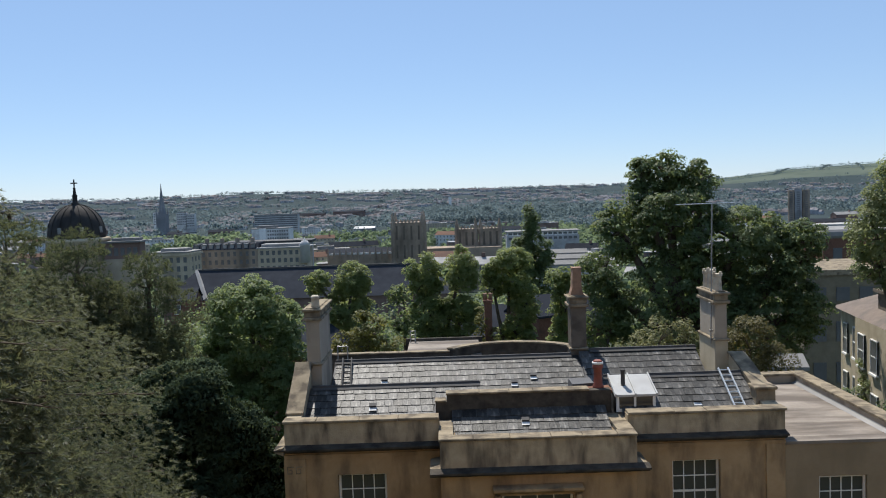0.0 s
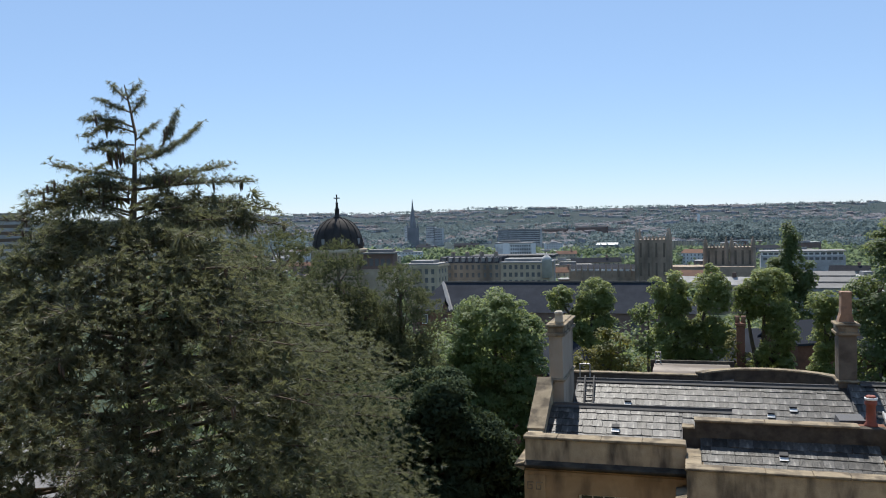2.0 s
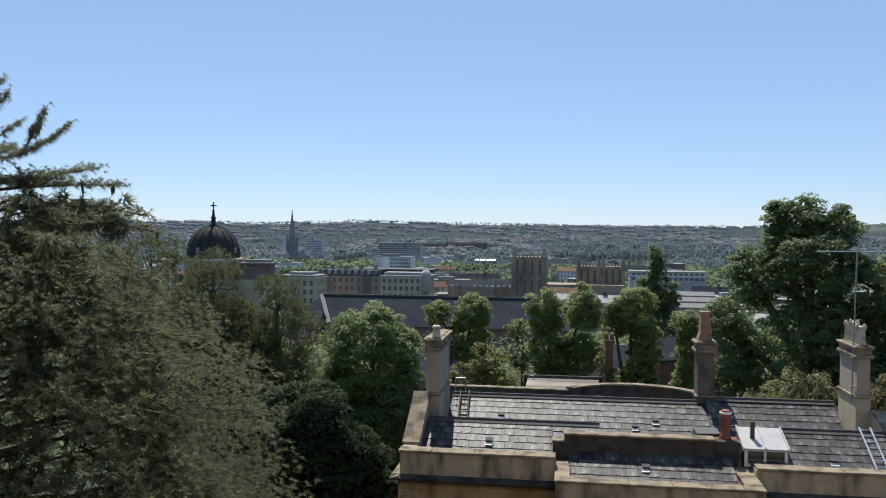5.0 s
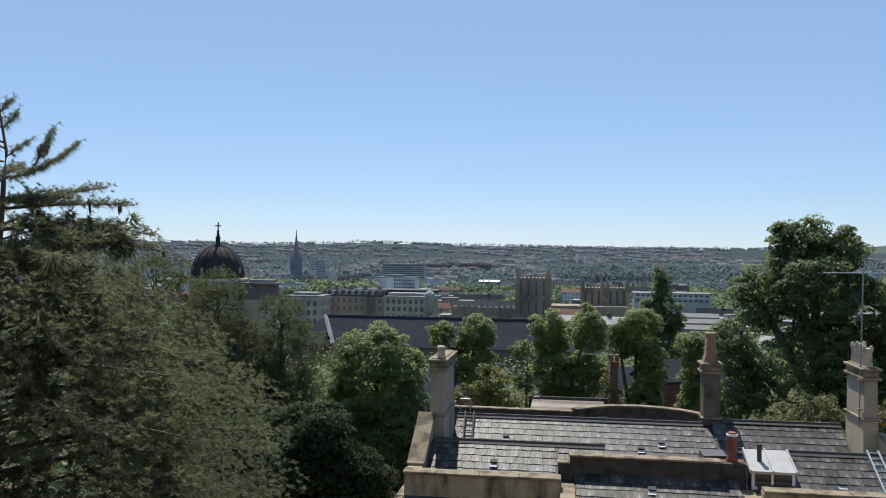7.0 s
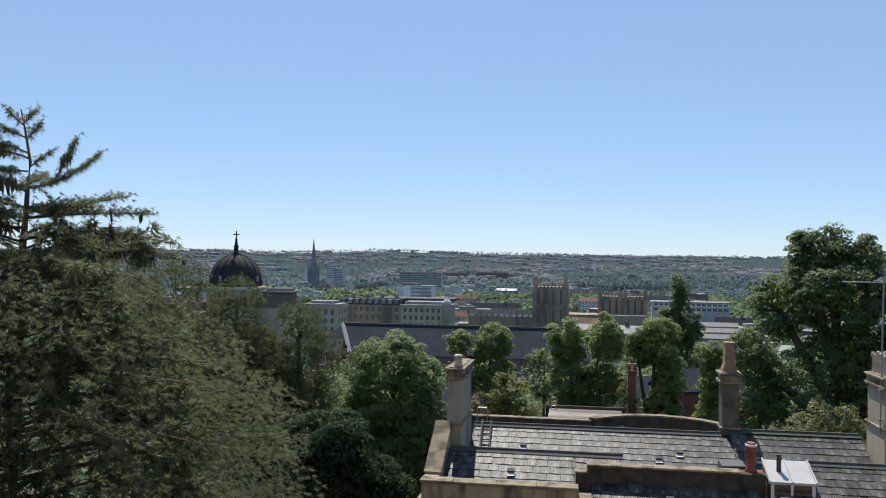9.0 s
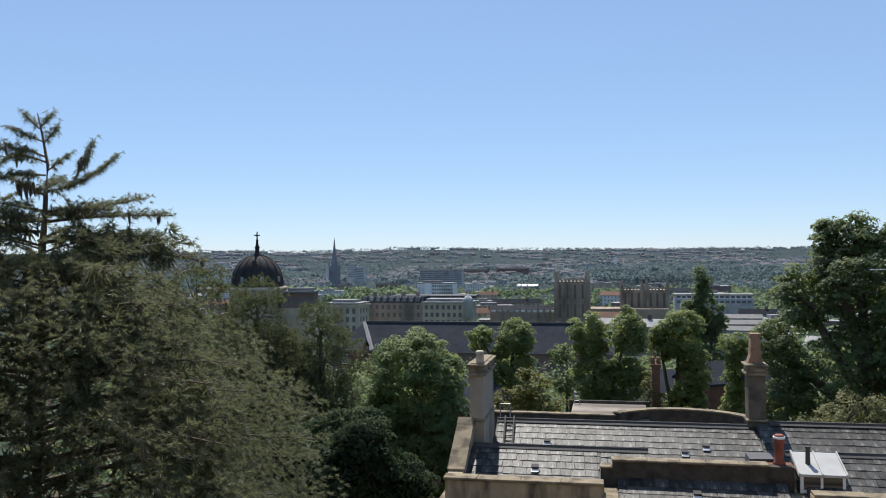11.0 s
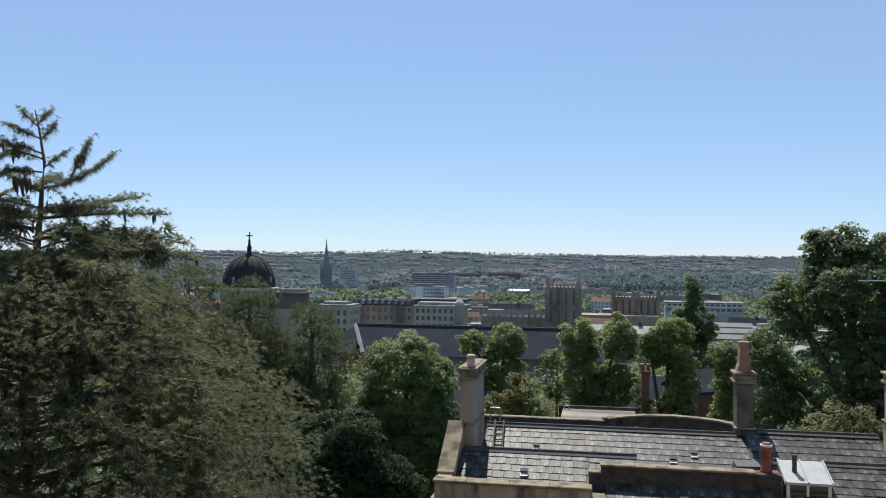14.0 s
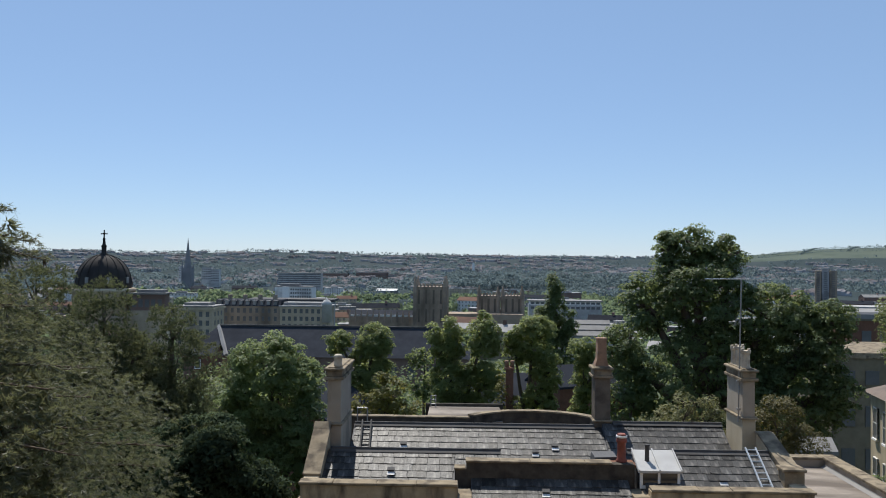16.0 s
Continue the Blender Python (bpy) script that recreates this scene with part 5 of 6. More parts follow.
# rendered house with its long side to the villa
h = Site("terrace_house", "cream rendered house with brown hipped roof", "house", 21.45, 45.3, -99.0, -2.0)
h.add("wall", boxes((0, 3.45, 0, 7, 0, 9.2)), CREAM)
h.add("wall", boxes((3.45, 11, -0.35, 7, 0, 9.2)), CREAM)
h.add("roof", hip(bmesh.new(), 0, 11, 0, 7, 9.2, 11.0, 3.2, 0.35), surf("brown_roof", (0.12, 0.09, 0.075), (0.18, 0.14, 0.11), 3.0, (0.08, 0.07, 0.06), 1.0, 0.6, rough=0.85))
h.add("downpipe", rod(bmesh.new(), (3.3, -0.08, 0), (3.3, -0.08, 9.1), 0.06), STEEL)
for wx in (1.0, 2.55):
    h.window(wx, -0.02, 7.7, 0.66, 1.6, "front", WHITE)
    h.window(wx, -0.02, 5.0, 0.66, 1.8, "front", WHITE)
for wx in (4.6, 6.4):
    h.window(wx, -0.37, 7.7, 0.9, 1.6, "front", WHITE)
    h.window(wx, -0.37, 5.0, 0.9, 1.8, "front", WHITE)
h.add("dormer", boxes((3.9, 5.2, 0.6, 2.6, 9.2, 10.5), (3.75, 5.35, 0.4, 2.8, 10.5, 10.65)), DARK_BROWN)

# wall colour is darkened to stand in for the sycamore's shade
h = Site("town_house", "stone house with small windows, tree shade in its wall colour", "house", 26.6, 62.0, -4.0, -4.5)
h.add("wall", boxes((0, 9.5, 0, 9, 0, 11.6)), surf("shade_brown_stone", (0.17, 0.145, 0.10), (0.23, 0.195, 0.14), 1.5, (0.10, 0.085, 0.06), 0.8, 0.6, rough=0.92, spec=0.12))
h.add("parapet", boxes((-0.15, 9.65, -0.15, 9.15, 11.6, 12.0)), COPING)
h.add("chimney", boxes((6.5, 7.6, 3, 5, 12, 13.8)), BRICK)
for zz in (4.3, 7.4, 10.2):
    h.windows(0.3, 7.0, 4, -0.02, zz, 0.95, 1.5 if zz < 9 else 1.0)
h = Site("brick_block", "red brick block with pale rounded parapet", "building", 43.0, 95.0, -4.0, -7.0)
h.add("wall", boxes((0, 9, 0, 8, 0, 14.6)), BRICK)
h.add("parapet", boxes((-0.3, 9.3, -0.3, 8.3, 14.6, 15.6), bevel=0.25), ROOF_PALE)
h.windows(0.6, 8.4, 4, -0.02, 12.8, 1.0, 1.4)
h = Site("white_flats", "white rendered flats with dark windows", "building", 133.0, 300.0, -8.0)
h.add("wall", boxes((0, 22, 0, 12, 0, 25)), PALE_FAR)
h.add("roof", boxes((-0.4, 22.4, -0.4, 12.4, 25, 25.6)), ROOF_PALE)
for zz in (14, 17.2, 20.4, 23.2):
    h.windows(0.5, 21.5, 7, -0.03, zz, 1.5, 1.7)

for hx, hy, hw, hz, rr_ in ((6.2, 60.5, 5.2, 6.0, -3), (-1.2, 60.0, 7.0, 5.4, 2), (-7.6, 47.5, 4.6, 6.2, 62)):
    h = Site("brick_house", "dark brick house with slate roof among trees", "house", hx, hy, rr_, group="garden houses")
    zg = hz - h.ob.location.z
    bm = boxes((0, hw, 0, 6, 0, zg - 1.8))
    gable_ends(bm, 0, hw, 0, 6, zg - 1.8, zg - 0.05)
    h.add("wall", bm, BRICK)
    h.add("roof", gable(bmesh.new(), 0, hw, 0, 6, zg - 1.8, zg), SLATE_FAR)
    h.windows(0.4, hw - 0.4, 3, -0.02, zg - 3.1, 0.9, 1.3, "front", WHITE)
    h.add("chimney", boxes((hw - 0.9, hw - 0.3, 2.6, 3.4, zg - 0.4, zg + 0.9)), BRICK)
h = Site("skylight_roof", "dark slate roof with one bright roof window", "house", 6.4, 58.0, 30.0)
zg = 6.35 - h.ob.location.z
bm = boxes((0, 4.0, 0, 4, 0, zg - 1.2))
gable_ends(bm, 0, 4.0, 0, 4, zg - 1.2, zg - 0.05)
h.add("wall", bm, BRICK)
h.add("roof", gable(bmesh.new(), 0, 4.0, 0, 4, zg - 1.2, zg, 0.15), SLATE_FAR)
bm = boxes((1.2, 2.2, 0.5, 1.3, zg - 0.9, zg - 0.85))
h.add("roof_window", bm, FLASHING)
# brick stack wrapped in ivy
h = Site("brick_stack", "tall ivy-grown brick chimney stack", "chimney", 2.28, 46.0, 0.0)
zg = 8.5 - h.ob.location.z
h.add("shaft", boxes((-0.2, 0.2, -0.3, 0.3, 0, zg - 0.5), (-0.26, 0.26, -0.36, 0.36, zg - 0.5, zg - 0.35), bevel=0.02), BRICK)
for dx in (-0.15, 0.15):
    h.add("chimney_pot", lathe(bmesh.new(), dx, 0, [(0.12, zg - 0.35), (0.1, zg - 0.1), (0.13, zg)], 10), CLAY)
v, f = crown_arrays([(1.95, 45.8, 6.6, 0.35, 0.4, 1.2), (2.5, 45.7, 5.6, 0.35, 0.35, 1.0)], 31, clump=0.22, density=7, per=30, size=0.11, gap=0.2)
part("ivy", quick_mesh("ivy", v, f), L_YELLOW, h.ob, "ivy leaves")
# white shed beyond the wing
h = Site("garden_shed", "small white shed with glazed roof", "shed", 14.3, 36.0, -6.0)
zg = 6.4 - h.ob.location.z
h.add("wall", boxes((0, 1.2, 0, 1.6, 0, zg - 0.5)), ROOF_PALE)
h.add("roof", gable(bmesh.new(), 0, 1.2, 0, 1.6, zg - 0.5, zg - 0.1, 0.1), ROOF_PALE)
# pale sheds seen through the pine
for sx, sy, sw, rr_ in ((-28.8, 25.4, 5.5, 20), (-34.5, 30.8, 6.0, 30)):
    h = Site("low_shed", "low outbuilding with pale metal roof", "shed", sx, sy, rr_, group="pale sheds")
    h.add("wall", boxes((0, sw, 0, 5, -2, 4.0)), BRICK)
    h.add("roof", gable(bmesh.new(), 0, sw, 0, 5, 4.0, 5.2), ROOF_PALE)

# slate-roofed hall
h = Site("long_hall", "long hall with blue-grey slate hipped roof", "hall", -39.8, 117.0, -1.0, -12.3)
h.add("wall", boxes((0, 40, 0, 10, 0, 12.6)), BRICK_FAR)
h.add("roof", hip(bmesh.new(), 0, 40, 0, 10, 12.6, 16.4, 3.4, 0.4), SLATE_FAR, "blue-grey slate hipped roof")
bm = bmesh.new()
prism(bm, [(3.2, 16.2), (3.6, 16.55), (4.6, 16.55), (6.9, 12.9), (5.6, 12.75)], -0.55, -0.30, "y")
h.add("valley", rod(bmesh.new(), (3.4, 5.0, 16.4), (6.2, -0.5, 12.75), 0.32, 4), ROOF_PALE, "pale lead hip strip")
bm.free()
h.add("ridge", boxes((3.4, 36.6, 4.85, 5.15, 16.35, 16.6)), LEAD)
h.windows(1, 39, 14, -0.03, 10.6, 1.2, 1.9)
h = Site("brick_gable", "red brick gabled house end", "house", -33.8, 109.0, 8.0, -11.0)
bm = boxes((-2.1, 0.8, 0, 6, 0, 12.2))
gable_ends(bm, -2.1, 0.8, 0, 6, 12.2, 13.4)
h.add("wall", bm, BRICK)
h.add("roof", gable(bmesh.new(), -2.1, 0.8, 0, 6, 12.2, 13.5, 0.2), SLATE_FAR)
h.windows(-2.0, -0.8, 1, -0.03, 11.2, 0.8, 1.2, "front", WHITE)

# domed church
h = Site("domed_church", "stone church with dark lead dome and cross", "church", -66.7, 152.0, 0.0, -15.0)
h.add("wall", boxes((-5.6, 5.6, -5, 14, 0, 18.5)), GOTHIC)
h.add("drum", lathe(bmesh.new(), 0, 0, [(5.3, 18.0), (5.3, 22.6), (5.7, 22.8), (5.7, 23.3), (5.2, 23.4)], 32), BATH_FAR, "round stone drum with cornice")
prof = [(4.95, 23.4), (4.95, 24.2)] + [(4.9 * math.cos(a), 24.2 + 5.3 * math.sin(a)) for a in [radians(d) for d in (8, 18, 28, 38, 48, 58, 68, 78, 84)]]
dome = h.add("dome", lathe(bmesh.new(), 0, 0, prof, 40), DOME_LEAD, "dark lead dome with ribs")
for i in range(16):
    a = 2 * math.pi * (i + 0.5) / 16
    bm = bmesh.new()
    pts = [(r * math.cos(a), r * math.sin(a), z) for r, z in [(p[0] + 0.04, p[1] + 0.02) for p in prof[1:]]]
    for p, q in zip(pts, pts[1:]):
        rod(bm, p, q, 0.07, 5)
    h.add("rib", bm, DOME_LEAD, parent=dome)
for i in range(8):
    a = 2 * math.pi * i / 8 - 0.2
    bm = boxes((-0.3, 0.3, -0.15, 0.15, 24.3, 25.4))
    bm.transform(Matrix.Translation((4.85 * math.sin(a), -4.85 * math.cos(a), 0)) @ Matrix.Rotation(a, 4, 'Z'))
    h.add("lucarne", bm, ROOF_PALE, parent=dome)
lant = h.add("lantern", lathe(bmesh.new(), 0, 0, [(0.75, 29.3), (0.8, 29.6), (0.45, 29.8), (0.42, 30.9), (0.55, 31.0), (0.3, 31.3), (0.2, 32.2), (0.28, 32.3), (0.08, 32.6)], 12), DOME_LEAD)
h.add("cross", boxes((-0.1, 0.1, -0.08, 0.08, 32.5, 34.0), (-0.6, 0.6, -0.08, 0.08, 33.2, 33.42)), DOME_LEAD, "plain metal cross", lant)
h = Site("church_annexe", "dark low annexe with pale roof edge", "building", -61.0, 150.0, 8.0, -15.0)
h.add("wall", boxes((-0.4, 6.3, 0, 4.5, 0, 19.4)), BATH_FAR)
h.add("upper_wall", boxes((-0.2, 6.1, 0.2, 4.4, 19.4, 22.3)), BRICK_FAR, "dark brick upper storey")
h.add("roof", boxes((-0.6, 6.5, -0.3, 4.8, 22.3, 22.6), (1, 5.9, 1, 4, 22.6, 23.1)), ROOF_PALE)
h.windows(0.2, 5.8, 5, 0.17, 20.7, 0.7, 1.4)

# classical offices
h = Site("classical_office", "honey limestone office with rows of windows", "office", -105.0, 300.0, -3.0)
zt = -3.6 - h.ob.location.z
h.add("wall", boxes((0, 13.6, 0, 12, 0, zt)), BATH_FAR)
h.add("cornice", boxes((-0.6, 14.2, -0.6, 12.6, zt - 1.0, zt - 0.3)), BATH_FAR)
h.add("roof", boxes((-0.3, 13.9, -0.3, 12.3, zt, zt + 0.4), (2, 11, 3, 10, zt + 0.4, zt + 1.4)), ROOF_PALE)
for k in range(4):
    h.windows(0.5, 13.1, 5, -0.03, zt - 2.6 - k * 3.2, 1.2, 1.9)
    h.windows(1, 11, 3, 13.63, zt - 2.6 - k * 3.2, 1.0, 1.7, "right")
h = Site("long_terrace", "long grey stone terrace with dormers and chimneys", "terrace", -99.8, 331.0, -2.0)
zt = -4.8 - h.ob.location.z
h.add("wall", boxes((0, 25.8, 0, 14, 0, zt)), GOTHIC)
bm = bmesh.new()
prism(bm, [(-0.3, zt), (2.2, zt + 2.4), (11.8, zt + 2.4), (14.3, zt)], -0.3, 26.1, "x")
h.add("roof", bm, SLATE_FAR)
for i in range(9):
    u = 1.6 + i * 2.8
    d = h.add("dormer", boxes((u - 0.7, u + 0.7, 0.2, 2.5, zt + 0.4, zt + 2.0), (u - 0.9, u + 0.9, 0.0, 2.6, zt + 2.0, zt + 2.25)), ROOF_PALE)
for i in range(4):
    h.add("chimney", boxes((3 + i * 6.2, 4.4 + i * 6.2, 6, 7.5, zt + 2.4, zt + 4.2)), GOTHIC)
for k in range(3):
    h.windows(0.5, 25.4, 10, -0.03, zt - 1.8 - k * 3.2, 1.1, 1.8)
h = Site("corner_block", "pale stone corner block with a small dome", "office", -73.9, 330.0, -2.0)
zt = -4.9 - h.ob.location.z
h.add("wall", boxes((0, 19.5, 0, 12, 0, zt)), BATH_FAR)
h.add("roof", boxes((-0.4, 19.9, -0.4, 12.4, zt, zt + 0.5)), ROOF_PALE)
h.add("attic", boxes((1, 16, 2, 10, zt + 0.5, zt + 1.6)), GREY_FAR)
for k in range(4):
    h.windows(0.5, 19, 8, -0.03, zt - 1.7 - k * 3.0, 1.2, 1.7)
h.add("corner_dome", lathe(bmesh.new(), 18.6, 1.0, [(2.0, zt - 6), (2.0, zt + 0.8), (2.2, zt + 1.0), (1.8, zt + 1.8), (1.2, zt + 2.6), (0.3, zt + 3.1), (0.1, zt + 4.0)], 16), PALE_FAR)
h = Site("hotel_block", "large pale modern block with a white stair tower", "hotel", -161.0, 700.0, -3.0)
zt = -9.5 - h.ob.location.z
h.add("wall", boxes((0, 31.5, 0, 16, 0, zt)), PALE_FAR)
h.add("stair_tower", boxes((6.8, 12.2, -1.2, 4, 0, zt + 0.3)), WHITE)
h.add("roof", boxes((-0.5, 32, -0.5, 16.5, zt, zt + 0.7), (3, 20, 5, 12, zt + 0.7, zt + 2.6)), ROOF_PALE)
for k in range(6):
    h.windows(13, 31, 9, -0.05, zt - 2.0 - k * 3.0, 1.2, 1.5)
h = Site("slab_office", "long pale grey office slab with banded floors", "office", -294.0, 1300.0, -3.0)
zt = -7.8 - h.ob.location.z
h.add("wall", boxes((0, 68, 0, 14, 0, zt)), PALE_FAR)
h.add("roof", boxes((-0.6, 68.6, -0.6, 14.6, zt, zt + 0.9)), ROOF_PALE)
for k in range(7):
    h.add("window_band", boxes((0.6, 67.4, -0.12, 0.1, zt - 2.6 - k * 3.2, zt - 1.2 - k * 3.2)), far_glass)
for bx, bw, by_, top, mat_, lab in ((-364, 80, 2000, -22.0, BRICK_FAR, "brown brick warehouse of many storeys"), (-268, 76, 2030, -19.0, BRICK_FAR, "brown brick warehouse of many storeys"), (-184, 60, 1970, -23.0, GREY_FAR, "grey stone warehouse with rows of windows")):
    h = Site("warehouse", lab, "warehouse", bx, by_, -3.0, group="warehouses")
    zt = top - h.ob.location.z
    h.add("wall", boxes((0, bw, 0, 20, 0, zt)), mat_)
    h.add("roof", gable(bmesh.new(), 0, bw, 0, 20, zt, zt + 3.0, 0.2), SLATE_FAR)
    for k in range(3):
        h.windows(1, bw - 1, 12, -0.06, zt - 2.4 - k * 3.6, 2.0, 1.9)
h = Site("arcade_roof", "long dark flat roof over a low arcade", "building", -109.0, 420.0, 1.0)
zt = -6.2 - h.ob.location.z
h.add("wall", boxes((0, 41, 0, 14, 0, zt - 1.2)), GREY_FAR)
h.add("roof", boxes((-1.5, 42.5, -1.5, 15.5, zt - 1.2, zt)), LEAD, "dark overhanging flat roof")
h = Site("bright_shed", "low hall with bright metal roof", "shed", -135.0, 1250.0, -4.0)
zt = -29.5 - h.ob.location.z
h.add("wall", boxes((0, 31, 0, 24, 0, zt - 2.6)), GREY_FAR)
h.add("roof", gable(bmesh.new(), 0, 31, 0, 24, zt - 2.6, zt, 0.3), FLASHING, "bright metal roof")

# cathedral
h = Site("cathedral", "dark gothic cathedral with a square tower and pinnacles", "cathedral", -19.1, 452.0, -2.0)
zt = 1.5 - h.ob.location.z


def gothic_tower(site, cx, cy, w, ztop, slots, mullion=1.0):
    site.add("tower", boxes((cx - w / 2, cx + w / 2, cy - w / 2, cy + w / 2, 0, ztop - 1.6), (cx - w / 2 - 0.3, cx + w / 2 + 0.3, cy - w / 2 - 0.3, cy + w / 2 + 0.3, ztop - 2.0, ztop - 1.5)), GOTHIC)
    n = int(w / 1.8)
    for i in range(n):
        u = cx - w / 2 + (i + 0.25) * w / n
        site.add("battlement", boxes((u, u + w / n * 0.5, cy - w / 2 - 0.25, cy - w / 2 + 0.2, ztop - 1.5, ztop - 0.4)), GOTHIC)
        site.add("battlement", boxes((u, u + w / n * 0.5, cy + w / 2 - 0.2, cy + w / 2 + 0.25, ztop - 1.5, ztop - 0.4)), GOTHIC)
    for sx in (-1, 1):
        for sy in (-1, 1):
            px_, py_ = cx + sx * w / 2, cy + sy * w / 2
            site.add("buttress", lathe(bmesh.new(), px_, py_, [(1.3, 0), (1.25, ztop - 1.5), (1.0, ztop - 1.2), (0.85, ztop + 1.0), (0.1, ztop + 4.2)], 8, False), GOTHIC)
    for i in range(slots):
        u = cx - w / 2 + (i + 0.5) * w / slots
        site.window(u, cy - w / 2 - 0.02, ztop - 7.0, mullion, 7.5, mesh=LOUVRE_MESH)
        site.window(u, cy - w / 2 - 0.02, ztop - 17.0, mullion, 7.0, mesh=LOUVRE_MESH)
    for i in range(slots + 1):
        u = cx - w / 2 + i * w / slots
        site.add("pilaster", boxes((u - 0.3, u + 0.3, cy - w / 2 - 0.45, cy - w / 2, 0, ztop - 2)), GOTHIC)


gothic_tower(h, 0, 0, 15.6, zt, 4, 1.0)
gothic_tower(h, 30.8, 28, 10.8, -4.2 - h.ob.location.z, 3, 1.2)
gothic_tower(h, 44.4, 28, 10.8, -4.2 - h.ob.location.z, 3, 1.2)
zn = -16.5 - h.ob.location.z
h.add("nave", boxes((-44, -8, -4, 12, 0, zn)), GOTHIC)
h.add("nave_roof", gable(bmesh.new(), -44, -8, -4, 12, zn, zn + 3.0, 0), SLATE_FAR)
h.add("nave", boxes((8, 50, 12, 30, 0, zn + 1)), GOTHIC)
for i in range(12):
    h.add("pinnacle", lathe(bmesh.new(), -43.5 + i * 3.2, -4.3, [(0.5, zn - 3), (0.45, zn + 1.4), (0.08, zn + 3.6)], 6, False), GOTHIC)
    h.add("nave_parapet", boxes((-43 + i * 3.2, -41 + i * 3.2, -4.3, -3.9, zn, zn + 1.0)), PALE_FAR)

# slender spire with blocks beside it
h = Site("spire_church", "slender grey stone church spire far off", "church", -503.5, 1500.0, 0.0)
zb = -4.0 - h.ob.location.z
zt = 50.5 - h.ob.location.z
h.add("tower", boxes((-8.5, 8.5, -8.5, 8.5, 0, zb)), SPIRE_STONE)
h.add("spire", lathe(bmesh.new(), 0, 0, [(7.6, zb), (4.6, zb + 18), (1.9, zb + 38), (0.25, zt)], 8, False), SPIRE_STONE)
for sx in (-1, 1):
    for sy in (-1, 1):
        h.add("pinnacle", lathe(bmesh.new(), 7.5 * sx, 7.5 * sy, [(1.7, 0), (1.6, zb + 2), (0.2, zb + 12)], 6, False), SPIRE_STONE)
for bx, bw, top in ((-534, 21, -1.5), (-491, 18, -3.0), (-474, 16, -6.5)):
    h = Site("slab_block", "pale grey slab block of flats", "flats", bx, 1540.0, 0.0, group="slab blocks")
    zt = top - h.ob.location.z
    h.add("wall", boxes((0, bw, 0, 12, 0, zt)), PALE_FAR)
    h.add("roof", boxes((-0.4, bw + 0.4, -0.4, 12.4, zt, zt + 1.0)), GREY_FAR)
    for k in range(5):
        h.windows(0.5, bw - 0.5, 5, -0.1, zt - 3 - k * 4.5, bw / 8, 1.8)
h = Site("tower_block", "tall brown concrete tower block of three bays", "flats", 497.5, 1210.0, -20.0, -42.0)
for i, (u, w_) in enumerate(((0, 8.0), (8.6, 9.5), (19.0, 9.5))):
    h.add("bay", boxes((u, u + w_, 0 if i != 1 else -1.5, 14, 0, 46.2)), GOTHIC if i != 1 else GREY_FAR)
    for k in range(14):
        h.window(u + w_ / 2, (0 if i != 1 else -1.5) - 0.1, 4 + k * 3.0, w_ * 0.45, 1.3)
h.add("roof_house", boxes((8, 18, 3, 10, 46.2, 48.5)), GREY_FAR)
h = Site("office_slab", "tall grey office slab with banded windows", "office", -316.0, 321.0, 43.5)
zt = 20.5 - h.ob.location.z
h.add("wall", boxes((-30, 15, 0, 14, 0, zt)), GREY_FAR)
h.add("parapet", boxes((-30.4, 15.4, -0.4, 14.4, zt, zt + 0.8)), ROOF_PALE)
for k in range(15):
    zz = zt - 2.2 - k * 3.3
    h.add("window_band", boxes((-29.5, 14.5, -0.1, 0.1, zz - 0.8, zz + 0.8)), glass)
h = Site("dock_sheds", "long modern waterside building with pale flat roof", "building", 44.5, 600.0, -2.0)
zt = -14.6 - h.ob.location.z
h.add("wall", boxes((0, 52, 0, 18, 0, zt - 2.6)), GREY_FAR)
h.add("upper_wall", boxes((1, 51, 0.6, 17, zt - 2.6, zt)), PALE_FAR)
h.add("roof", boxes((-0.5, 52.5, -0.5, 18.5, zt, zt + 0.7)), ROOF_PALE)
h.windows(1, 51, 14, 0.55, zt - 1.3, 2.6, 1.4)
h.windows(1, 51, 14, -0.05, zt - 4.6, 2.4, 1.8)
h = Site("market_shed", "low shed with pale ribbed roofs", "shed", 36.0, 330.0, -3.0)
for k in range(3):
    zz = -10.5 - k * 1.5 - h.ob.location.z
    h.add("roof", gable(bmesh.new(), 0, 20, -k * 9, 7 - k * 9, zz, zz + 1.3), ROOF_PALE)
    h.add("wall", boxes((0, 20, -k * 9 + 0.3, 6.7 - k * 9, 0, zz)), GREY_FAR)
h = Site("white_tower", "small white tower on the far slope", "tower", 20.6, 2500.0, 0.0)
h.add("shaft", boxes((-4, 4, -4, 4, 0, 5.5 - h.ob.location.z)), WHITE)
h.add("cap", boxes((-5, 5, -5, 5, 5.5 - h.ob.location.z, 7 - h.ob.location.z)), PALE_FAR)

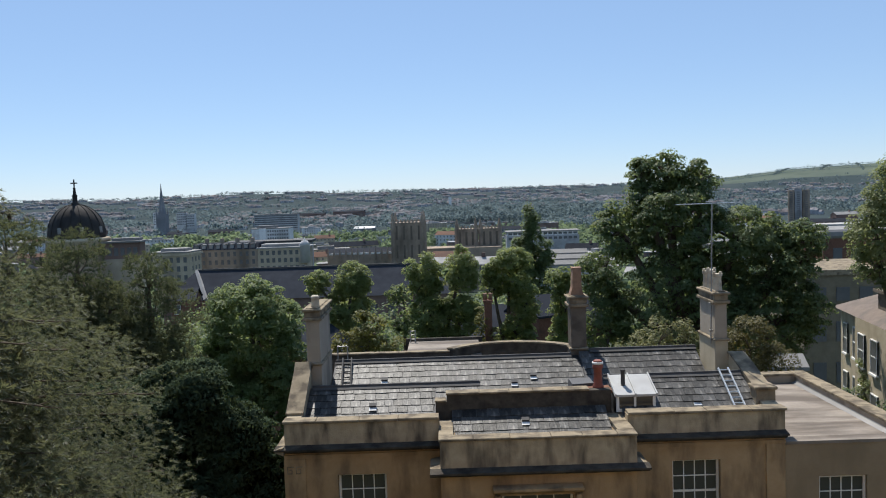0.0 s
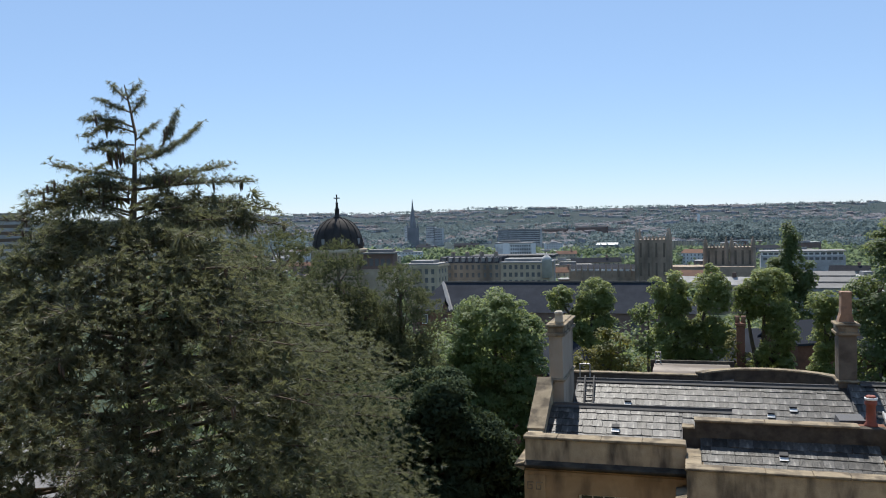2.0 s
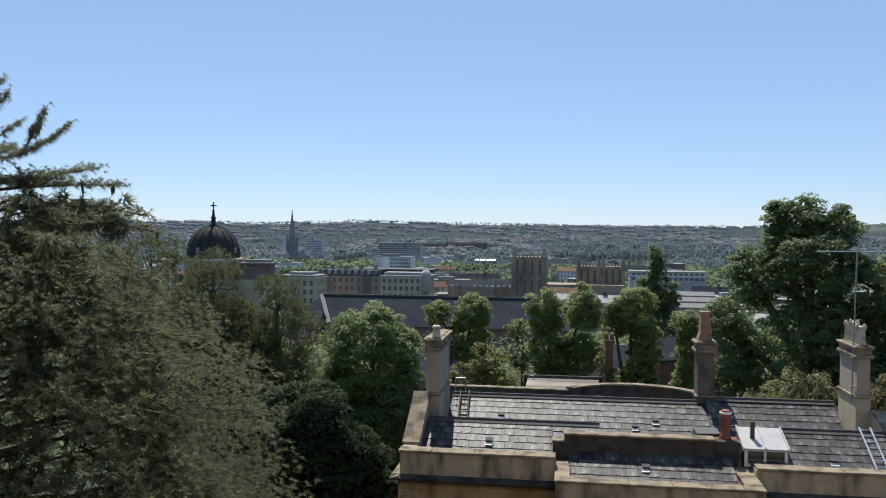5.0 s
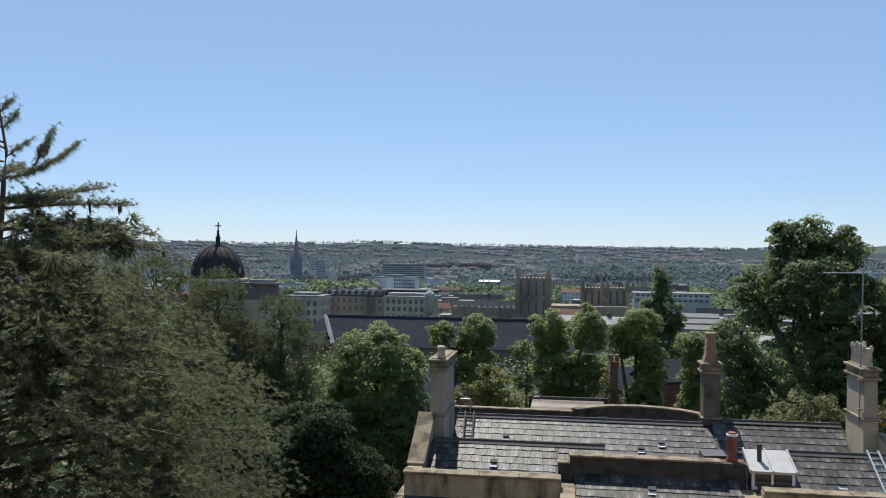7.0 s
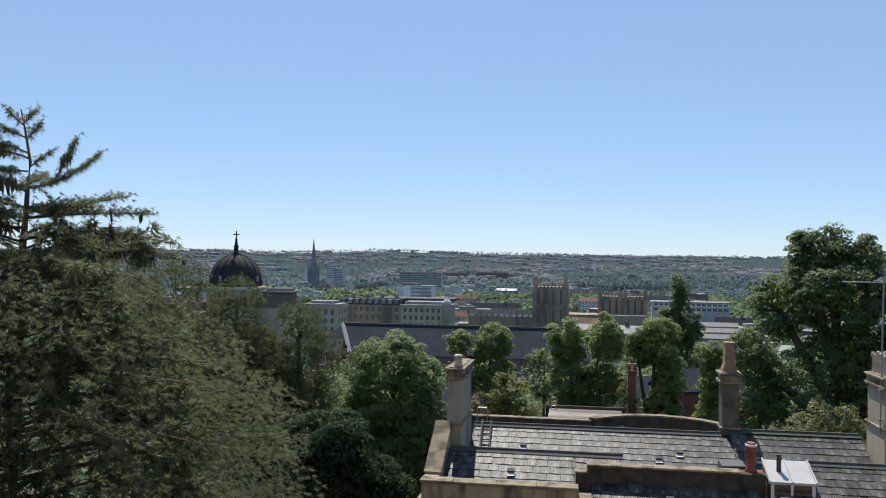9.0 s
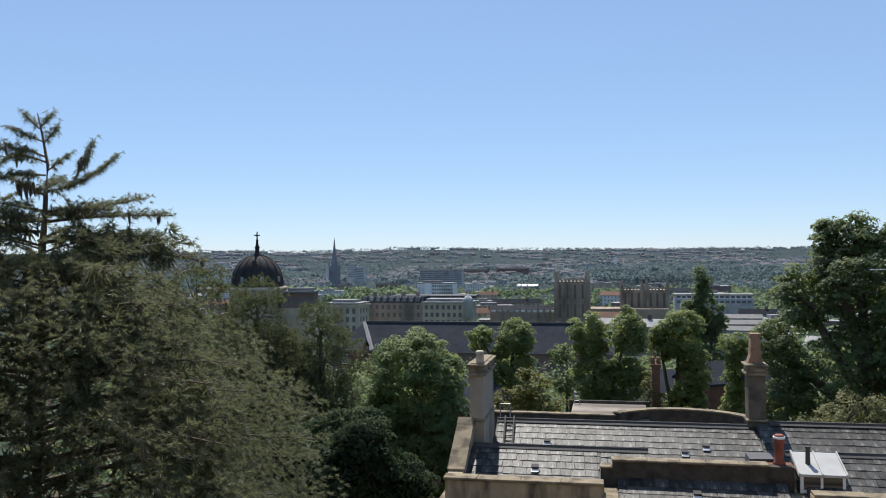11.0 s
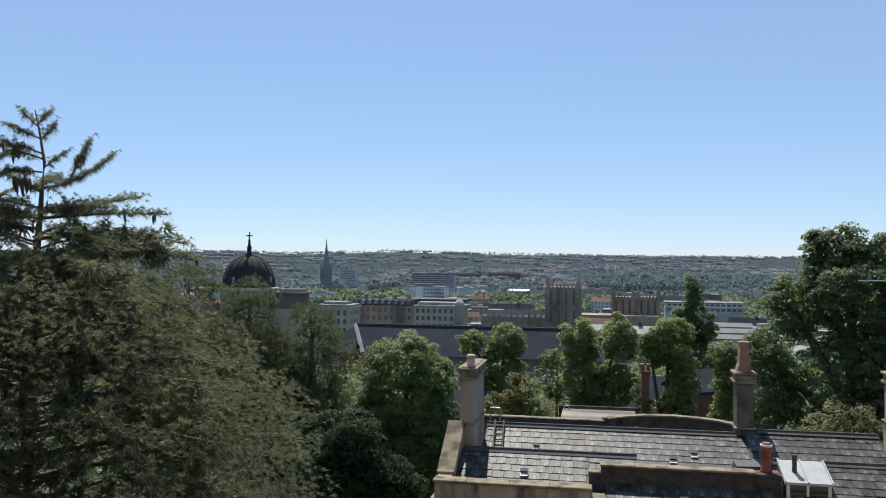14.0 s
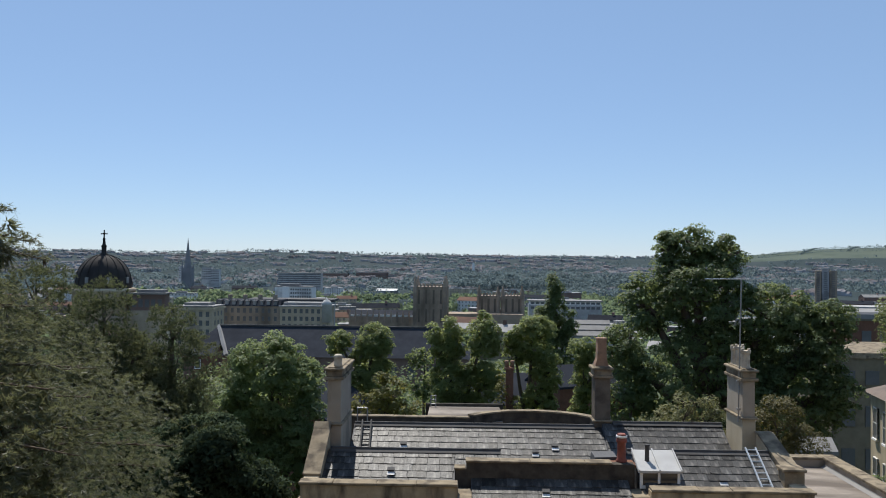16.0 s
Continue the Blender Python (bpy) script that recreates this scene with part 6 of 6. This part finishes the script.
# town roofs between the landmarks
taken = [(-66, 152, 24), (-98, 312, 24), (-84, 338, 22), (-60, 336, 18), (-145, 706, 30), (-260, 1305, 50), (-88, 427, 24), (-120, 1260, 26), (-19, 452, 36), (26, 480, 30), (70, 608, 38), (46, 325, 24), (143, 306, 20), (-20, 121, 28), (-316, 321, 40), (-503, 1500, 60), (511, 1217, 40)]
rng = random.Random(5)
made = 0
while made < 150:
    az, r = radians(rng.uniform(-33, 31)), 330 * (1500 / 330) ** rng.random()
    x, y = r * math.sin(az), r * math.cos(az)
    w_, d_ = rng.uniform(9, 26) * (1 + r / 1600), rng.uniform(8, 14)
    if any(math.hypot(x - a, y - b) < c_ + w_ * 0.6 for a, b, c_ in taken):
        continue
    taken.append((x, y, w_ * 0.55))
    made += 1
    floors = rng.choice((2, 3, 3, 4, 4, 5))
    hh = floors * 3.1
    wm = rng.choice((BATH_FAR, BATH_FAR, PALE_FAR, GREY_FAR, BRICK_FAR, BRICK_FAR))
    h = Site("town_building", {BATH_FAR: "limestone town building", PALE_FAR: "pale rendered town building", GREY_FAR: "grey concrete town building", BRICK_FAR: "red brick town building"}[wm] + f" of {floors} storeys in the town", "building", x, y, rng.uniform(-28, 28) - math.degrees(az) * 0.6, group="town buildings")
    flat = rng.random() < 0.45
    bm = boxes((-w_ / 2, w_ / 2, 0, d_, 0, hh))
    if flat:
        h.add("wall", bm, wm)
        h.add("roof", boxes((-w_ / 2 - 0.3, w_ / 2 + 0.3, -0.3, d_ + 0.3, hh, hh + 0.5), (-w_ / 5, w_ / 6, 2, d_ * 0.6, hh + 0.5, hh + 2.4)), rng.choice((ROOF_PALE, GREY_FAR, GREY_FAR)))
    else:
        gable_ends(bm, -w_ / 2, w_ / 2, 0, d_, hh, hh + 3.0)
        h.add("wall", bm, wm)
        h.add("roof", gable(bmesh.new(), -w_ / 2, w_ / 2, 0, d_, hh, hh + 3.1), rng.choice((SLATE_FAR, SLATE_FAR, TILE_FAR, ROOF_PALE)))
        h.add("chimney", boxes((w_ * 0.2, w_ * 0.2 + 1.6, d_ / 2 - 0.6, d_ / 2 + 0.6, hh + 2, hh + 5)), BRICK_FAR)
    for k in range(floors):
        h.windows(-w_ / 2 + 0.6, w_ / 2 - 0.6, max(3, int(w_ / 3.4)), -0.05, k * 3.1 + 1.8, 1.0, 1.5)

# hillside streets: rows of small houses, joined
rng = np.random.default_rng(8)
wv, wf, rv, rf = [], [], [], []
rows_made = 0
while rows_made < 760:
    az, r = radians(rng.uniform(-36, 34)), rng.uniform(1450, 4050)
    if az > radians(18) and r > 3150:
        continue
    x, y = r * math.sin(az), r * math.cos(az)
    if noise.noise((x / 500, y / 500, 2.0)) < -0.12:
        continue
    rows_made += 1
    rot = rng.normal(0, 0.35) - az
    c_, s_ = math.cos(rot), math.sin(rot)
    n_h = int(rng.integers(3, 11))
    step = rng.uniform(6, 9)
    for i in range(n_h):
        u = (i - n_h / 2) * step
        hx, hy = x + u * c_, y + u * s_
        z0 = ground_z(hx, hy) - 1
        w2, d2, e, g = step * 0.5, 4.5, rng.uniform(5.5, 9.5), rng.uniform(2.2, 3.4)
        loc = [(-w2, -d2, 0), (w2, -d2, 0), (w2, d2, 0), (-w2, d2, 0), (-w2, -d2, e), (w2, -d2, e), (w2, d2, e), (-w2, d2, e), (-w2, 0, e + g), (w2, 0, e + g)]
        pts = [(hx + a * c_ - b * s_, hy + a * s_ + b * c_, z0 + q) for a, b, q in loc]
        o = len(wv)
        wv += pts[:8]
        wf += [(o, o + 1, o + 5, o + 4), (o + 1, o + 2, o + 6, o + 5), (o + 2, o + 3, o + 7, o + 6), (o + 3, o, o + 4, o + 7)]
        o = len(rv)
        rv += [pts[4], pts[5], pts[9], pts[8], pts[6], pts[7]]
        rf += [(o, o + 1, o + 2, o + 3), (o + 4, o + 5, o + 3, o + 2), (o + 1, o + 4, o + 2, o + 2), (o + 5, o, o + 3, o + 3)]
rf4 = [f for f in rf if len(set(f)) == 4]
rf3 = [f[:3] for f in rf if len(set(f)) == 3]
town_far = part("hillside_houses", quick_mesh("hillside_houses", wv, wf), TOWN, None)
tagged(town_far, "rows of small brick and rendered houses on far slopes", "houses", kind="stuff")
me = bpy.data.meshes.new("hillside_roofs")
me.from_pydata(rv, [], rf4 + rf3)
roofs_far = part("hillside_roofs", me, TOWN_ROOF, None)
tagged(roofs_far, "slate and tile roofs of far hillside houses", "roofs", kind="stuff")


def woods(name, label, centres, rad, mat, seed, per=46, small=0.4, large=0.85):
    """Many tree crowns far off, each of coarse leaf sprays with an uneven outline."""
    rng_ = np.random.default_rng(seed)
    n = len(centres)
    ci = np.repeat(np.arange(n), per)
    d = unit(rng_.normal(size=(n * per, 3)))
    d[:, 2] = np.abs(d[:, 2]) * 1.1 - 0.15
    k = rng_.uniform(0.6, 1.08, n * per)
    P = np.array(centres)[ci] + d * (np.array(rad)[ci] * k)[:, None]
    N = unit(d + np.array([0, 0, 0.5]) + rng_.normal(size=d.shape) * 0.4)
    S = np.array(rad)[ci] * rng_.uniform(small, large, n * per)
    v_, f_ = leaves(P, N, S, rng_, 0.85, 0.2)
    return tagged(part(name, quick_mesh(name, v_, f_), mat, None), label, "woodland", kind="stuff")


rng = np.random.default_rng(9)
near_c, near_r, far_c, far_r, belt_c, belt_r = [], [], [], [], [], []
for _ in range(26000):
    az, r = radians(rng.uniform(-37, 35)), 300 * (4150 / 300) ** rng.random()
    x, y = r * math.sin(az), r * math.cos(az)
    dens = noise.noise((x / 300, y / 300, 5.0)) + 0.6 * noise.noise((x / 90, y / 90, 1.0))
    lim = 0.05 if r < 1400 else -0.1
    if az > radians(18) and r > 3300:
        lim = 0.42
    deg = math.degrees(az)
    if 0 < deg < 13 and 1500 < r < 2050:
        lim = -0.35
    if dens < lim or any(math.hypot(x - a, y - b) < c_ for a, b, c_ in taken):
        continue
    size_ = rng.uniform(4.0, 8.5) * (1.25 if r > 1500 else 1.0)
    z = ground_z(x, y) + size_ * 0.75
    if r < 1200:
        near_c.append((x, y, z)), near_r.append(size_)
    else:
        far_c.append((x, y, z)), far_r.append(size_)
for _ in range(230):
    az, r = radians(rng.uniform(-22, -12)), rng.uniform(820, 1150)
    x, y = r * math.sin(az), r * math.cos(az)
    s_ = rng.uniform(6, 10)
    near_c.insert(0, (x, y, ground_z(x, y) + s_ * 0.9)), near_r.insert(0, s_)
for _ in range(330):
    az, r = radians(rng.uniform(-1, 13)), rng.uniform(1450, 2000)
    x, y = r * math.sin(az), r * math.cos(az)
    s_ = rng.uniform(8, 15)
    belt_c.append((x, y, ground_z(x, y) + s_ * 0.9)), belt_r.append(s_)
for a in np.linspace(-37, 35, 300):
    if noise.noise((a * 0.35, 4.0, 0.0)) > 0.05:
        rr_ = rng.uniform(4050, 4220)
        x, y = rr_ * math.sin(radians(a)), rr_ * math.cos(radians(a))
        s_ = rng.uniform(4, 9)
        far_c.append((x, y, ground_z(x, y) + s_ * 0.35)), far_r.append(s_)
# hedgerows across the pasture
for a0, a1, r0, r1 in ((18.5, 27.0, 3500, 3620), (19.5, 26.0, 3760, 3700), (20.0, 28.0, 3900, 3980), (21.5, 22.4, 3500, 4000), (24.2, 24.8, 3600, 4100), (26.6, 26.2, 3500, 3950)):
    for f in np.linspace(0, 1, 70):
        a, rr_ = radians(a0 + (a1 - a0) * f), r0 + (r1 - r0) * f + rng.normal(0, 6)
        x, y = rr_ * math.sin(a), rr_ * math.cos(a)
        s_ = rng.uniform(3.5, 7)
        far_c.append((x, y, ground_z(x, y) + s_ * 0.5)), far_r.append(s_)
near_c, near_r = near_c[:3200], near_r[:3200]
woods("town_trees", "green street and park trees among the town roofs", near_c, near_r, L_WOOD, 41, 27, 0.34, 0.64)
woods("far_woodland", "woodland on the far slopes, blue haze in its leaf colour", far_c[-12000:], far_r[-12000:], L_HAZEWOOD, 42, 17, 0.3, 0.62)
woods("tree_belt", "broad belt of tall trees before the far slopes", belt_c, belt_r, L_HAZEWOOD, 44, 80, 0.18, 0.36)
# wooded bank between the garden trees and the town
bank_c, bank_r = [], []
for _ in range(420):
    az, r = radians(rng.uniform(-36, 36)), rng.uniform(62, 290)
    x, y = r * math.sin(az), r * math.cos(az)
    if any(math.hypot(x - a, y - b) < c_ for a, b, c_ in taken) or (abs(x + 19) < 24 and 100 < y < 135) or (24 < x < 60 and y < 110):
        continue
    s_ = rng.uniform(1.8, 3.4)
    bank_c.append((x, y, ground_z(x, y) + s_ * 0.9)), bank_r.append(s_)
hang_c, hang_r = [], []
for _ in range(70):
    az, r = radians(rng.uniform(-22, 9)), rng.uniform(72, 102)
    x, y = r * math.sin(az), r * math.cos(az)
    s_ = rng.uniform(3.0, 4.6)
    hang_c.append((x, y, rng.uniform(-2.2, -0.2) - (r - 72) * 0.03)), hang_r.append(s_)
    hang_c.append((x, y, ground_z(x, y) + s_ * 0.5)), hang_r.append(s_ * 0.9)
woods("bank_trees", "dense green trees on the bank below the garden", bank_c, bank_r, L_DARK, 43, 150, 0.17, 0.32)
woods("hanging_wood", "dark leafy wood below the slate-roofed hall", hang_c, hang_r, L_DARK, 45, 350, 0.06, 0.13)

# ---- slates, piece by piece ----
SLATES = []
srng = random.Random(3)
for i in range(9):
    bm = bmesh.new()
    w_, l_ = 0.296, 0.305 + 0.004 * i
    j = [srng.uniform(-0.013, 0.013) for _ in range(4)]
    vs = [bm.verts.new(p) for p in ((0, 0 + j[0], 0.004), (w_, 0 + j[1], 0.004), (w_, l_, 0), (0, l_, 0), (0.003, 0 + j[0], 0.019 + j[2] * 0.5), (w_ - 0.003, 0 + j[1], 0.019 + j[3] * 0.5), (w_ - 0.003, l_, 0.004), (0.003, l_, 0.004))]
    for f in ((0, 1, 5, 4), (4, 5, 6, 7), (1, 2, 6, 5), (3, 0, 4, 7), (2, 3, 7, 6), (3, 2, 1, 0)):
        bm.faces.new([vs[k] for k in f])
    me = bpy.data.meshes.new("slate")
    bm.to_mesh(me)
    bm.free()
    me.materials.append(SLATE)
    SLATES.append(me)


def slate_slope(roof, x0, x1, y0, z0, y1, z1, expose=0.27):
    """Courses of slates with broken joints up one slope."""
    length = math.hypot(y1 - y0, z1 - z0)
    sl = math.atan2(z1 - z0, y1 - y0)
    n = int(length / expose)
    expose = length / n
    for c in range(n):
        x = x0 - srng.uniform(0.0, 0.2)
        while x < x1 - 0.04:
            w_ = srng.uniform(0.23, 0.37)
            a, b = max(x, x0), min(x + w_, x1)
            if b - a > 0.05:
                ob = new("slate", srng.choice(SLATES))
                s = c * expose
                ob.matrix_basis = (Matrix.Translation((a, y0 + s * math.cos(sl), z0 + s * math.sin(sl) + 0.004)) @ Matrix.Rotation(sl, 4, 'X')
                                   @ Matrix.Rotation(srng.gauss(0, 0.008 if srng.random() < 0.93 else 0.05), 4, 'Z') @ Matrix.Rotation(srng.gauss(0, 0.008), 4, 'Y') @ Matrix.Diagonal(((b - a) / 0.302, 1, 1, 1)))
                ob.parent = roof
            x += w_


slate_slope(roofs["front_left"], -3.84, -0.40, 21.42, 8.03, 22.97, 8.727)
slate_slope(roofs["front_inner"], -0.38, 0.85, 22.36, 8.452, 22.97, 8.727)
slate_slope(roofs["front_right"], 4.56, 8.10, 21.42, 8.06, 22.97, 8.786)
slate_slope(roofs["rear_left"], -3.5, 4.08, 24.45, 8.142, 25.97, 8.836)
slate_slope(roofs["rear_right"], 4.12, 7.72, 24.45, 8.167, 25.97, 8.955)
slate_slope(roofs["centre"], 0.07, 4.12, 20.40, 7.543, 21.97, 8.258)
